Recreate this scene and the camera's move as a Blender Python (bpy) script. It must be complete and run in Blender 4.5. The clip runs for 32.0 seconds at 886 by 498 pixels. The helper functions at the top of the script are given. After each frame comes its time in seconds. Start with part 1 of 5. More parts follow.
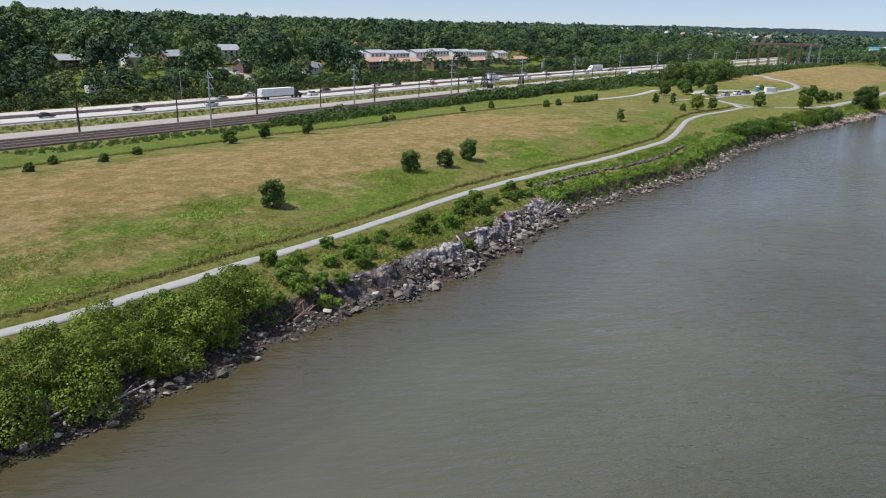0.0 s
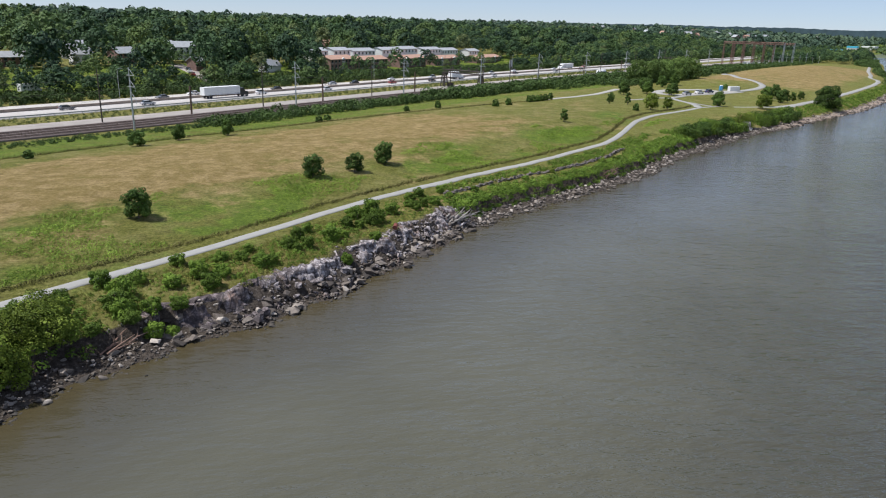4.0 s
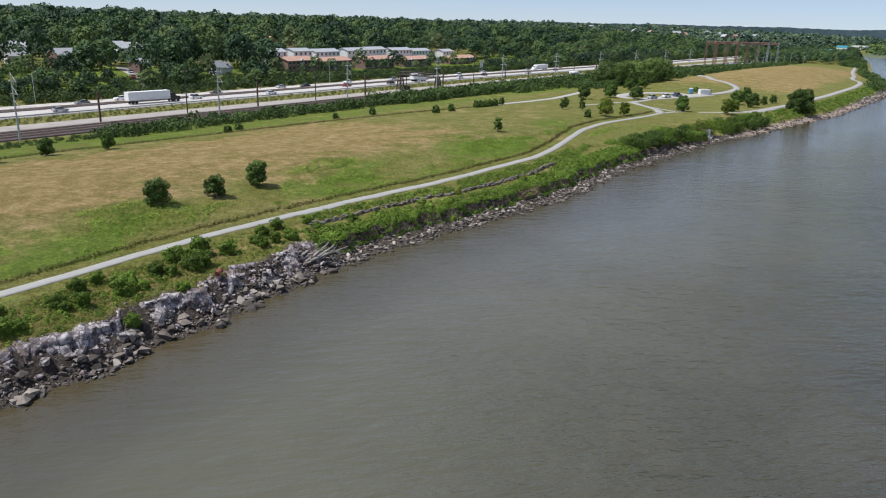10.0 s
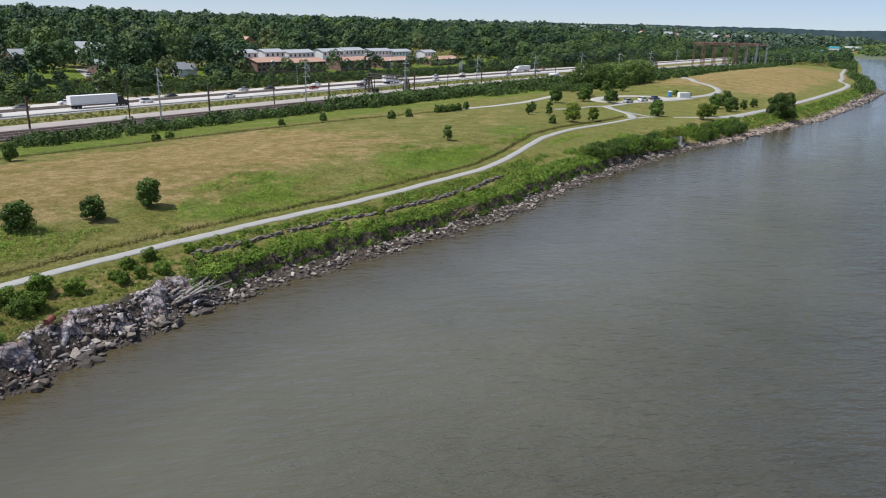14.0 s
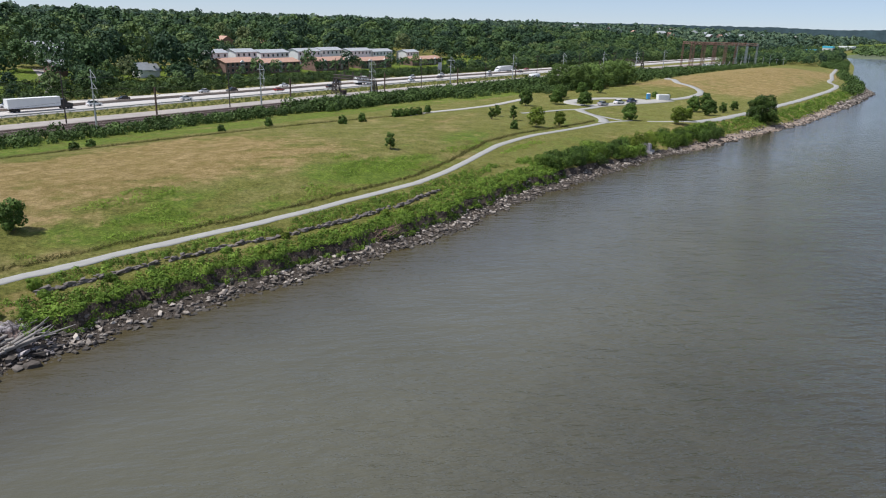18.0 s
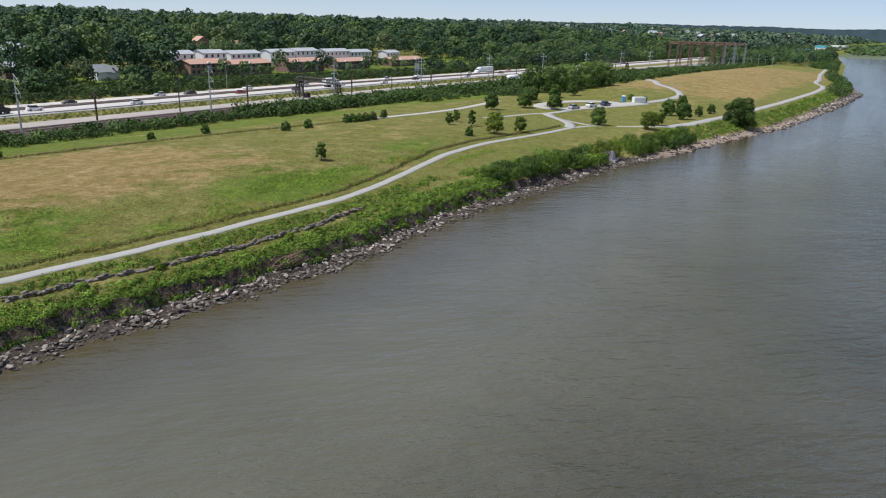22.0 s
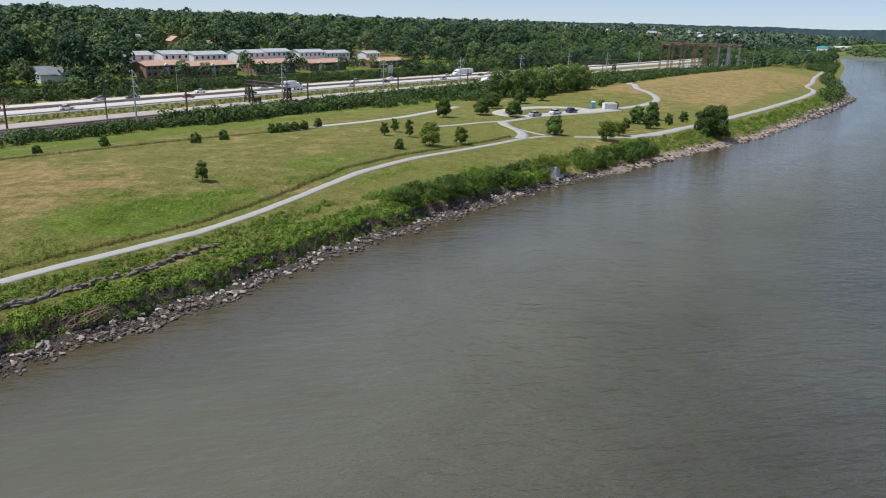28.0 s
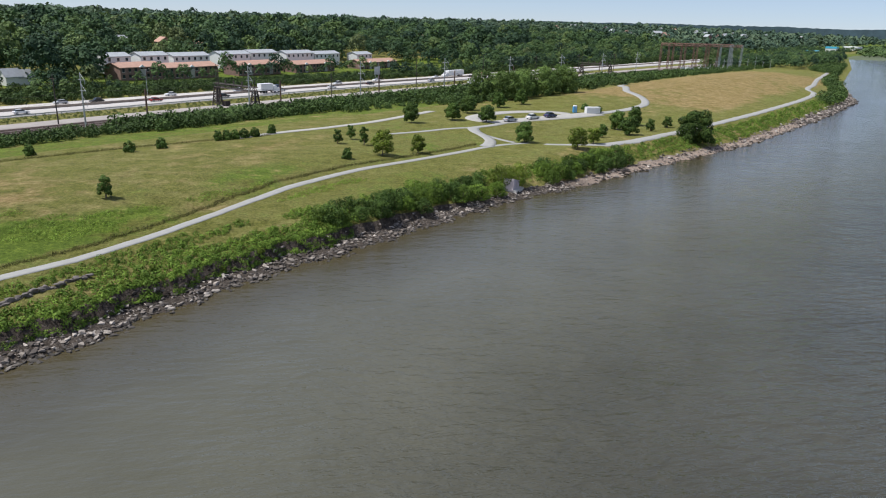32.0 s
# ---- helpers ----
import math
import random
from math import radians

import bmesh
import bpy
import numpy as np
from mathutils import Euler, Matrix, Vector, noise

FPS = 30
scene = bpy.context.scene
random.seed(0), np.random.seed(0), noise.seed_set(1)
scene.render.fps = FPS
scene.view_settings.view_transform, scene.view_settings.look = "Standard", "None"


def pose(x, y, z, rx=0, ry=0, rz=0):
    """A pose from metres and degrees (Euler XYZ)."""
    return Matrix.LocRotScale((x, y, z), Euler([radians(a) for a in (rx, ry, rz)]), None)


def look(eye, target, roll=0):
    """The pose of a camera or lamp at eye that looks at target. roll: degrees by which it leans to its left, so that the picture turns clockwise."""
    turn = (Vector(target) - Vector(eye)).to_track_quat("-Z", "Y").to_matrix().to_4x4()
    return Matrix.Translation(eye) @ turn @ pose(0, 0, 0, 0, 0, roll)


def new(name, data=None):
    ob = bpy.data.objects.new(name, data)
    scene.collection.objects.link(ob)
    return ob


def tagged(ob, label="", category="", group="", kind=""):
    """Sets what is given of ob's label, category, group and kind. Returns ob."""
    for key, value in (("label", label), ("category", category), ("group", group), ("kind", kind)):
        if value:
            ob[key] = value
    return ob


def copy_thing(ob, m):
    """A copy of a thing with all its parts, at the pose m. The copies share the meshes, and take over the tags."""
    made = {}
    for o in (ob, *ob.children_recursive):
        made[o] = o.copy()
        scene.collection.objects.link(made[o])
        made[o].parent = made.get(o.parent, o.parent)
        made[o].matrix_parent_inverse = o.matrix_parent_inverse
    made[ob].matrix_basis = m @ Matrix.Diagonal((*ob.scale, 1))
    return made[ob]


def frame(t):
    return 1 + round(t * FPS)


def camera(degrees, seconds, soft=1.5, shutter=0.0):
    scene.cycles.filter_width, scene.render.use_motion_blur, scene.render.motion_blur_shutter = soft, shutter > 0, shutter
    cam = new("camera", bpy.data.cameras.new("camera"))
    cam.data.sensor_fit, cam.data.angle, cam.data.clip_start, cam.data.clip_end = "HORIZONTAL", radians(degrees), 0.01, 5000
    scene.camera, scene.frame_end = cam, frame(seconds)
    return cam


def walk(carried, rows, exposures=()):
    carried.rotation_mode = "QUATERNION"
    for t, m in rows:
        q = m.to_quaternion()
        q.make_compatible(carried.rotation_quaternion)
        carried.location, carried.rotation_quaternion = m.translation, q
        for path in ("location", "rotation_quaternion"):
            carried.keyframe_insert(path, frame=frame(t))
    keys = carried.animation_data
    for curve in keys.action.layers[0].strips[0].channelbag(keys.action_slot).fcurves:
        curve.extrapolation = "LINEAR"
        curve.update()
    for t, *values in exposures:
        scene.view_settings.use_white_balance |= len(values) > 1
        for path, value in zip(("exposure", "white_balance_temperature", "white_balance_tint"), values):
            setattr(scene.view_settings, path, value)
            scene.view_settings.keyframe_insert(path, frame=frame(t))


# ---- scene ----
cam = camera(64.0, 32.0, 1.1)
PATH = [
    (0, (-0.933, 0.783, 29.214), (2.975, 29.128, 20.199), 1.62),
    (0.5, (0.875, 1.311, 29.156), (5.238, 29.594, 20.154), 1.50),
    (1, (2.672, 1.946, 29.113), (7.062, 30.220, 20.097), 1.59),
    (1.5, (4.459, 2.677, 29.085), (8.886, 30.944, 20.065), 1.60),
    (2, (6.233, 3.495, 29.071), (10.635, 31.765, 20.049), 1.63),
    (2.5, (7.995, 4.391, 29.067), (12.413, 32.647, 20.009), 1.59),
    (3, (9.745, 5.357, 29.074), (14.156, 33.618, 20.026), 1.64),
    (3.5, (11.482, 6.386, 29.089), (15.903, 34.641, 20.028), 1.74),
    (5.5, (18.312, 10.993, 29.213), (22.792, 39.228, 20.118), 1.89),
    (6, (19.992, 12.238, 29.255), (24.477, 40.462, 20.126), 1.77),
    (6.5, (21.661, 13.511, 29.299), (26.173, 41.736, 20.190), 1.80),
    (7, (23.321, 14.808, 29.346), (27.842, 43.029, 20.230), 1.90),
    (7.5, (24.973, 16.123, 29.393), (29.518, 44.340, 20.273), 1.97),
    (8, (26.616, 17.455, 29.442), (31.174, 45.665, 20.310), 1.83),
    (8.5, (28.252, 18.799, 29.490), (32.821, 47.017, 20.387), 1.86),
    (9, (29.882, 20.152, 29.539), (34.463, 48.368, 20.436), 1.93),
    (9.5, (31.506, 21.513, 29.587), (36.112, 49.728, 20.492), 1.83),
    (10, (33.126, 22.879, 29.634), (37.746, 51.097, 20.557), 1.76),
    (10.5, (34.741, 24.247, 29.680), (39.388, 52.466, 20.618), 1.75),
    (11, (36.353, 25.617, 29.725), (41.028, 53.829, 20.659), 1.81),
    (11.5, (37.962, 26.986, 29.769), (42.656, 55.202, 20.721), 1.78),
    (12, (39.570, 28.354, 29.811), (44.293, 56.562, 20.758), 1.83),
    (12.5, (41.176, 29.718, 29.853), (45.904, 57.925, 20.797), 1.81),
    (13, (42.781, 31.079, 29.892), (47.532, 59.285, 20.845), 1.81),
    (13.5, (44.387, 32.435, 29.931), (49.161, 60.634, 20.873), 1.81),
    (14, (45.993, 33.786, 29.969), (50.778, 61.981, 20.907), 1.82),
    (14.5, (47.600, 35.131, 30.006), (52.409, 63.318, 20.929), 1.83),
    (16.5, (54.045, 40.451, 30.149), (58.909, 68.625, 21.059), 1.85),
    (17, (55.662, 41.766, 30.184), (60.564, 69.939, 21.116), 1.84),
    (17.5, (57.282, 43.074, 30.220), (62.173, 71.248, 21.148), 1.84),
    (18, (58.904, 44.376, 30.257), (63.807, 72.543, 21.169), 1.85),
    (18.5, (60.530, 45.672, 30.295), (65.461, 73.834, 21.208), 1.84),
    (19, (62.158, 46.963, 30.335), (67.127, 75.123, 21.263), 1.84),
    (19.5, (63.789, 48.249, 30.376), (68.776, 76.403, 21.295), 1.94),
    (20, (65.422, 49.529, 30.418), (70.400, 77.677, 21.311), 1.82),
    (20.5, (67.058, 50.805, 30.463), (72.042, 78.966, 21.400), 1.81),
    (21, (68.697, 52.077, 30.510), (73.710, 80.227, 21.429), 1.80),
    (21.5, (70.338, 53.345, 30.560), (75.365, 81.492, 21.477), 1.79),
    (22, (71.982, 54.609, 30.612), (77.019, 82.751, 21.519), 1.78),
    (22.5, (73.627, 55.870, 30.667), (78.688, 84.009, 21.577), 1.75),
    (23, (75.275, 57.128, 30.724), (80.336, 85.266, 21.633), 1.91),
    (23.5, (76.924, 58.383, 30.784), (81.984, 86.525, 21.706), 1.64),
    (24, (78.575, 59.635, 30.847), (83.446, 87.814, 21.776), 1.62),
    (24.5, (80.228, 60.885, 30.912), (85.024, 89.073, 21.830), 1.67),
    (25, (81.883, 62.133, 30.979), (86.753, 90.302, 21.881), 1.86),
    (25.5, (83.539, 63.379, 31.049), (88.366, 91.537, 21.895), 1.73),
    (27.5, (90.187, 68.341, 31.340), (95.082, 96.498, 22.216), 1.86),
    (28, (91.856, 69.577, 31.413), (96.705, 97.745, 22.300), 1.89),
    (28.5, (93.530, 70.809, 31.484), (98.263, 98.991, 22.350), 1.88),
    (29, (95.210, 72.040, 31.553), (99.824, 100.238, 22.411), 1.90),
    (29.5, (96.895, 73.267, 31.619), (101.367, 101.491, 22.485), 1.92),
    (30, (98.588, 74.492, 31.680), (103.036, 102.719, 22.548), 1.86),
    (30.5, (100.291, 75.712, 31.736), (104.739, 103.939, 22.599), 1.88),
    (31, (102.004, 76.929, 31.783), (106.464, 105.156, 22.651), 1.87),
    (31.5, (103.730, 78.142, 31.822), (108.207, 106.370, 22.703), 1.87),
    (32, (105.472, 79.350, 31.850), (109.943, 107.578, 22.728), 1.84),
]
walk(cam, [(t, look(eye, target, roll)) for t, eye, target, roll in PATH], [(0.0, 0.0, 6150.0, 10.0), (32.0, 0.0, 6150.0, 10.0)])

# ---- daylight ----
world = bpy.data.worlds.new("sky")
scene.world = world
world.use_nodes = True
wn = world.node_tree
sky = wn.nodes.new("ShaderNodeTexSky")
sky.sky_type = "NISHITA"
sky.sun_disc = False
sky.sun_elevation = radians(60)
sky.sun_rotation = radians(-93)
sky.altitude = 1500
sky.air_density, sky.dust_density, sky.ozone_density = 0.8, 0.12, 4.0
veil = wn.nodes.new("ShaderNodeMix")
veil.data_type = "RGBA"
veil.inputs[0].default_value = 0.40
veil.inputs[7].default_value = (6.7, 7.4, 9.3, 1)
wn.links.new(sky.outputs[0], veil.inputs[6])
wn.links.new(veil.outputs[2], wn.nodes["Background"].inputs[0])
wn.nodes["Background"].inputs[1].default_value = 0.092
sun = new("sun", bpy.data.lights.new("sun", "SUN"))
sun.data.energy, sun.data.angle, sun.data.color = 5.2, radians(0.5), (1.0, 0.96, 0.90)
sun.matrix_world = look((0, 0, 0), (0.5, 0.03, -0.866))

# ---- plan: s runs along the shore, d inland ----
K = 0.70710678


def W(s, d, z=0.0):
    return Vector(((s - d) * K, (s + d) * K, z))


SHORE = [(-700, 60), (-60, 52), (10, 49), (24, 49), (33, 49.5), (39, 50.1), (46, 50.6), (51, 49.4), (55, 48.4), (60, 48.4), (64, 47.6), (68, 48.6), (77, 49.2), (84, 50.2), (91, 51), (99, 52.4), (110, 52.6), (118, 51.7), (123, 51.2), (128, 50.6),
         (134, 49.7), (141, 49.3), (148, 48.7), (159, 48.2), (163, 48.1), (169, 49.3), (176, 50.1), (182, 49.7), (188, 51), (194, 49.7), (205, 49.3), (232, 48.8), (254, 47), (264, 44), (303, 40), (324, 37), (355, 32.5), (399, 31), (465, 29), (544, 29),
         (562, 32), (580, 37), (623, 43), (704, 58), (960, 87), (1290, 135), (2500, 220), (7000, 420)]


def smooth01(a, b, x):
    k = np.clip((np.asarray(x, float) - a) / (b - a), 0, 1)
    return k * k * (3 - 2 * k)


def shore_d(s):
    a, b = zip(*SHORE)
    return (np.interp(np.asarray(s, float) - 3, a, b) + np.interp(np.asarray(s, float) + 3, a, b)) / 2 + 0.5 * np.sin(np.asarray(s) * 0.53) + 0.35 * np.sin(np.asarray(s) * 1.31)


def bend(s):
    return np.clip((np.asarray(s, float) - 120) * 0.05, 0, 12)


def zg(s, d):
    """Height of the ground."""
    s, d = np.asarray(s, float), np.asarray(d, float)
    e = d - shore_d(s)
    bluff = smooth01(54, 58, s) * (1 - smooth01(98, 104, s))
    bank = np.interp(e, [-30, 0, 3.3, 3.65, 8.5, 13, 17], [-6, -0.05, 0.7, 2.3, 3.1, 3.7, 3.9])
    bank2 = np.interp(e, [-30, 0, 1.7, 2.5, 4.2, 5.5, 8, 13, 17], [-6, -0.05, 0.5, 1.3, 2.7, 2.95, 3.3, 3.75, 3.9])
    bank = bank * (1 - bluff) + bank2 * bluff
    gentle = np.interp(e, [-30, 0, 4, 7, 10, 13, 17], [-6, -0.05, 0.7, 1.8, 2.8, 3.6, 3.9])
    low = smooth01(200, 250, s)
    bank = bank * (1 - low) + gentle * low
    dd = d - bend(s)
    field = np.interp(dd, [-60, 66, 80, 100, 126, 142, 163, 166, 236, 262, 300, 400, 800, 2000, 6000], [3.8, 3.9, 4.9, 5.2, 4.1, 3.0, 1.3, 1.0, 1.0, 2.2, 4.0, 8, 18, 30, 42])
    field = field + 1.1 * np.exp(-((s - 185) / 45) ** 2 - ((d - 85) / 20) ** 2) - 1.1 * np.exp(-((s - 315) / 65) ** 2 - ((d - 88) / 45) ** 2)
    field = field + 4.2 * np.exp(-((s - 545) / 120) ** 2 - ((d - 88) / 30) ** 2)
    field = field + (field - 4.5) * smooth01(300, 420, d) * (0.50 * smooth01(0.9, 2.2, s / np.maximum(d, 1)) - 0.42)
    field = field - np.interp(s, [290, 340, 380, 520, 560], [0, 1.5, 2.3, 4.0, 0]) * smooth01(262, 284, d) * (1 - smooth01(335, 375, d))
    far = smooth01(900, 1400, s) * (1 - smooth01(150, 240, d))
    field = field * (1 - far) + 1.0 * far
    k = smooth01(13, 28, e)
    return bank * (1 - k) + field * k


# ---- materials ----
def nodes_of(name):
    m = bpy.data.materials.new(name)
    m.use_nodes = True
    nt = m.node_tree
    return m, nt, nt.nodes["Principled BSDF"]


def ramp(nt, fac, stops):
    r = nt.nodes.new("ShaderNodeValToRGB")
    while len(r.color_ramp.elements) < len(stops):
        r.color_ramp.elements.new(0.5)
    for el, (p, c) in zip(r.color_ramp.elements, stops):
        el.position, el.color = p, (*c, 1)
    nt.links.new(fac, r.inputs[0])
    return r.outputs[0]


def noise_node(nt, scale, detail=4.0, rough=0.6, vec=None):
    n = nt.nodes.new("ShaderNodeTexNoise")
    n.inputs["Scale"].default_value, n.inputs["Detail"].default_value, n.inputs["Roughness"].default_value = scale, detail, rough
    if vec is None:
        g = nt.nodes.new("ShaderNodeNewGeometry")
        vec = g.outputs["Position"]
    nt.links.new(vec, n.inputs["Vector"])
    return n.outputs[0]


def mixc(nt, fac, a, b, kind="MIX"):
    m = nt.nodes.new("ShaderNodeMix")
    m.data_type, m.blend_type = "RGBA", kind
    for sock, v in ((m.inputs[0], fac), (m.inputs[6], a), (m.inputs[7], b)):
        if isinstance(v, (int, float)):
            sock.default_value = v
        elif isinstance(v, tuple):
            sock.default_value = (*v, 1)
        else:
            nt.links.new(v, sock)
    return m.outputs[2]


def bump(nt, p, height, strength, dist):
    b = nt.nodes.new("ShaderNodeBump")
    b.inputs["Strength"].default_value, b.inputs["Distance"].default_value = strength, dist
    nt.links.new(height, b.inputs["Height"])
    nt.links.new(b.outputs[0], p.inputs["Normal"])
    return b


def plain(name, c, rough=0.7, metal=0.0, vary=0.25, scale=2.0):
    """Paint, stone or metal with mottling at two scales."""
    m, nt, p = nodes_of(name)
    n1, n2 = noise_node(nt, scale), noise_node(nt, scale * 9)
    lo, hi = tuple(v * (1 - vary) for v in c), tuple(min(1, v * (1 + vary)) for v in c)
    col = ramp(nt, n1, [(0.3, lo), (0.7, hi)])
    col = mixc(nt, 0.35, col, ramp(nt, n2, [(0.35, lo), (0.65, hi)]))
    nt.links.new(col, p.inputs["Base Color"])
    p.inputs["Roughness"].default_value, p.inputs["Metallic"].default_value = rough, metal
    bump(nt, p, n2, 0.25, 0.02)
    return m


def leafy(name, dark, mid, light, patch=0.08):
    """Leaves: each one its own tone, with broad drifts from plant to plant."""
    m, nt, p = nodes_of(name)
    g = nt.nodes.new("ShaderNodeNewGeometry")
    oi = nt.nodes.new("ShaderNodeObjectInfo")
    col = ramp(nt, g.outputs["Random Per Island"], [(0.0, dark), (0.5, mid), (1.0, light)])
    drift = ramp(nt, noise_node(nt, patch, 3.0), [(0.34, tuple(v * 0.5 for v in mid)), (0.5, mid), (0.64, tuple(min(1, v * 1.4) for v in light))])
    col = mixc(nt, 0.5, col, drift)
    hs = nt.nodes.new("ShaderNodeHueSaturation")
    mr = nt.nodes.new("ShaderNodeMapRange")
    mr.inputs[3].default_value, mr.inputs[4].default_value = 0.75, 1.25
    nt.links.new(oi.outputs["Random"], mr.inputs[0])
    nt.links.new(mr.outputs[0], hs.inputs["Value"])
    nt.links.new(col, hs.inputs["Color"])
    nt.links.new(hs.outputs[0], p.inputs["Base Color"])
    p.inputs["Roughness"].default_value = 0.65
    p.inputs["Specular IOR Level"].default_value = 0.15
    tr = nt.nodes.new("ShaderNodeBsdfTranslucent")
    nt.links.new(hs.outputs[0], tr.inputs[0])
    mx = nt.nodes.new("ShaderNodeMixShader")
    mx.inputs[0].default_value = 0.04
    nt.links.new(p.outputs[0], mx.inputs[1])
    nt.links.new(tr.outputs[0], mx.inputs[2])
    nt.links.new(mx.outputs[0], nt.nodes["Material Output"].inputs[0])
    return m


def water_mat():
    """Silty water: calm near the shore with a paler band off it, darker with wind waves further out."""
    m, nt, p = nodes_of("river_water")

    def att(n):
        a = nt.nodes.new("ShaderNodeAttribute")
        a.attribute_name = n
        return a.outputs["Fac"]

    n = noise_node(nt, 0.05, 4.0, 0.6)
    deep = ramp(nt, n, [(0.35, (0.045, 0.042, 0.029)), (0.65, (0.061, 0.057, 0.040))])
    cloud = ramp(nt, n, [(0.3, (0.080, 0.076, 0.050)), (0.7, (0.098, 0.093, 0.063))])
    col = mixc(nt, att("pale_band"), deep, cloud)
    col = mixc(nt, att("silt"), col, (0.066, 0.052, 0.026))
    nt.links.new(col, p.inputs["Base Color"])
    p.inputs["Roughness"].default_value, p.inputs["IOR"].default_value = 0.07, 1.34
    p.inputs["Specular IOR Level"].default_value = 1.0
    g = nt.nodes.new("ShaderNodeNewGeometry")
    mp = nt.nodes.new("ShaderNodeMapping")
    mp.inputs["Rotation"].default_value = (0, 0, radians(-14))
    mp.inputs["Scale"].default_value = (0.5, 1.25, 1)
    nt.links.new(g.outputs["Position"], mp.inputs["Vector"])
    a = noise_node(nt, 0.75, 4.0, 0.58, mp.outputs[0])
    b = noise_node(nt, 0.2, 2.0, 0.5, mp.outputs[0])
    c = noise_node(nt, 0.03, 3.0)
    mul = nt.nodes.new("ShaderNodeMath")
    mul.operation = "MULTIPLY_ADD"
    mul.inputs[1].default_value = 1.2
    nt.links.new(b, mul.inputs[0])
    nt.links.new(a, mul.inputs[2])
    bp = bump(nt, p, mul.outputs[0], 0.6, 0.80)
    mr = nt.nodes.new("ShaderNodeMapRange")
    mr.inputs[1].default_value, mr.inputs[2].default_value, mr.inputs[3].default_value, mr.inputs[4].default_value = 0.35, 0.65, 0.70, 1.0
    nt.links.new(c, mr.inputs[0])
    gust = nt.nodes.new("ShaderNodeMath")
    gust.operation = "MULTIPLY"
    nt.links.new(mr.outputs[0], gust.inputs[0])
    nt.links.new(att("swell"), gust.inputs[1])
    nt.links.new(gust.outputs[0], bp.inputs["Strength"])
    return m


def ground_mat():
    """Soil and turf; the attributes say what grows where."""
    m, nt, p = nodes_of("meadow_ground")

    def att(n):
        a = nt.nodes.new("ShaderNodeAttribute")
        a.attribute_name = n
        return a.outputs["Fac"]

    def weigh(*pairs):
        acc = None
        for n, k in pairs:
            th = nt.nodes.new("ShaderNodeMath")
            th.operation = "MULTIPLY_ADD"
            th.inputs[1].default_value = k
            th.inputs[2].default_value = 0.0
            nt.links.new(n, th.inputs[0])
            if acc is not None:
                nt.links.new(acc, th.inputs[2])
            acc = th.outputs[0]
        return acc

    fine, tuss, mid = noise_node(nt, 2.3, 6.0, 0.75), noise_node(nt, 0.5, 5.0, 0.68), noise_node(nt, 0.16, 5.0, 0.66)
    grain = weigh((fine, 0.66), (tuss, 0.34))
    green = ramp(nt, grain, [(0.36, (0.056, 0.059, 0.009)), (0.5, (0.142, 0.143, 0.029)), (0.64, (0.252, 0.238, 0.070))])
    olive = ramp(nt, grain, [(0.36, (0.105, 0.094, 0.026)), (0.5, (0.202, 0.184, 0.060)), (0.64, (0.310, 0.278, 0.112))])
    green = mixc(nt, ramp(nt, mid, [(0.42, (0, 0, 0)), (0.60, (0.8, 0.8, 0.8))]), green, olive)
    lush = ramp(nt, grain, [(0.36, (0.048, 0.078, 0.009)), (0.5, (0.105, 0.150, 0.018)), (0.64, (0.205, 0.262, 0.036))])
    green = mixc(nt, ramp(nt, weigh((mid, 0.7), (tuss, 0.3), (att("lush"), 1.0)), [(0.57, (0, 0, 0)), (0.70, (1, 1, 1))]), green, lush)
    gold = ramp(nt, grain, [(0.36, (0.146, 0.103, 0.032)), (0.5, (0.232, 0.170, 0.060)), (0.64, (0.335, 0.252, 0.102))])
    pale = ramp(nt, grain, [(0.36, (0.190, 0.132, 0.052)), (0.64, (0.430, 0.315, 0.150))])
    gold = mixc(nt, ramp(nt, weigh((tuss, 0.55), (mid, 0.45)), [(0.47, (0, 0, 0)), (0.60, (0.9, 0.9, 0.9))]), gold, pale)
    half = weigh((att("dry"), 0.5), (tuss, 0.35), (mid, 1.0))
    col = mixc(nt, ramp(nt, half, [(0.74, (0, 0, 0)), (0.98, (1, 1, 1))]), green, gold)
    stony = ramp(nt, noise_node(nt, 2.2, 6.0, 0.8), [(0.3, (0.030, 0.024, 0.019)), (0.5, (0.075, 0.060, 0.048)), (0.7, (0.17, 0.140, 0.115))])
    col = mixc(nt, att("stony"), col, stony)
    sand = ramp(nt, noise_node(nt, 1.5, 5.0, 0.7), [(0.35, (0.27, 0.20, 0.155)), (0.65, (0.44, 0.35, 0.28))])
    col = mixc(nt, att("sand"), col, sand)
    nt.links.new(col, p.inputs["Base Color"])
    p.inputs["Roughness"].default_value = 0.9
    p.inputs["Specular IOR Level"].default_value = 0.15
    bump(nt, p, grain, 0.9, 0.8)
    return m


M_GROUND, M_WATER = ground_mat(), water_mat()


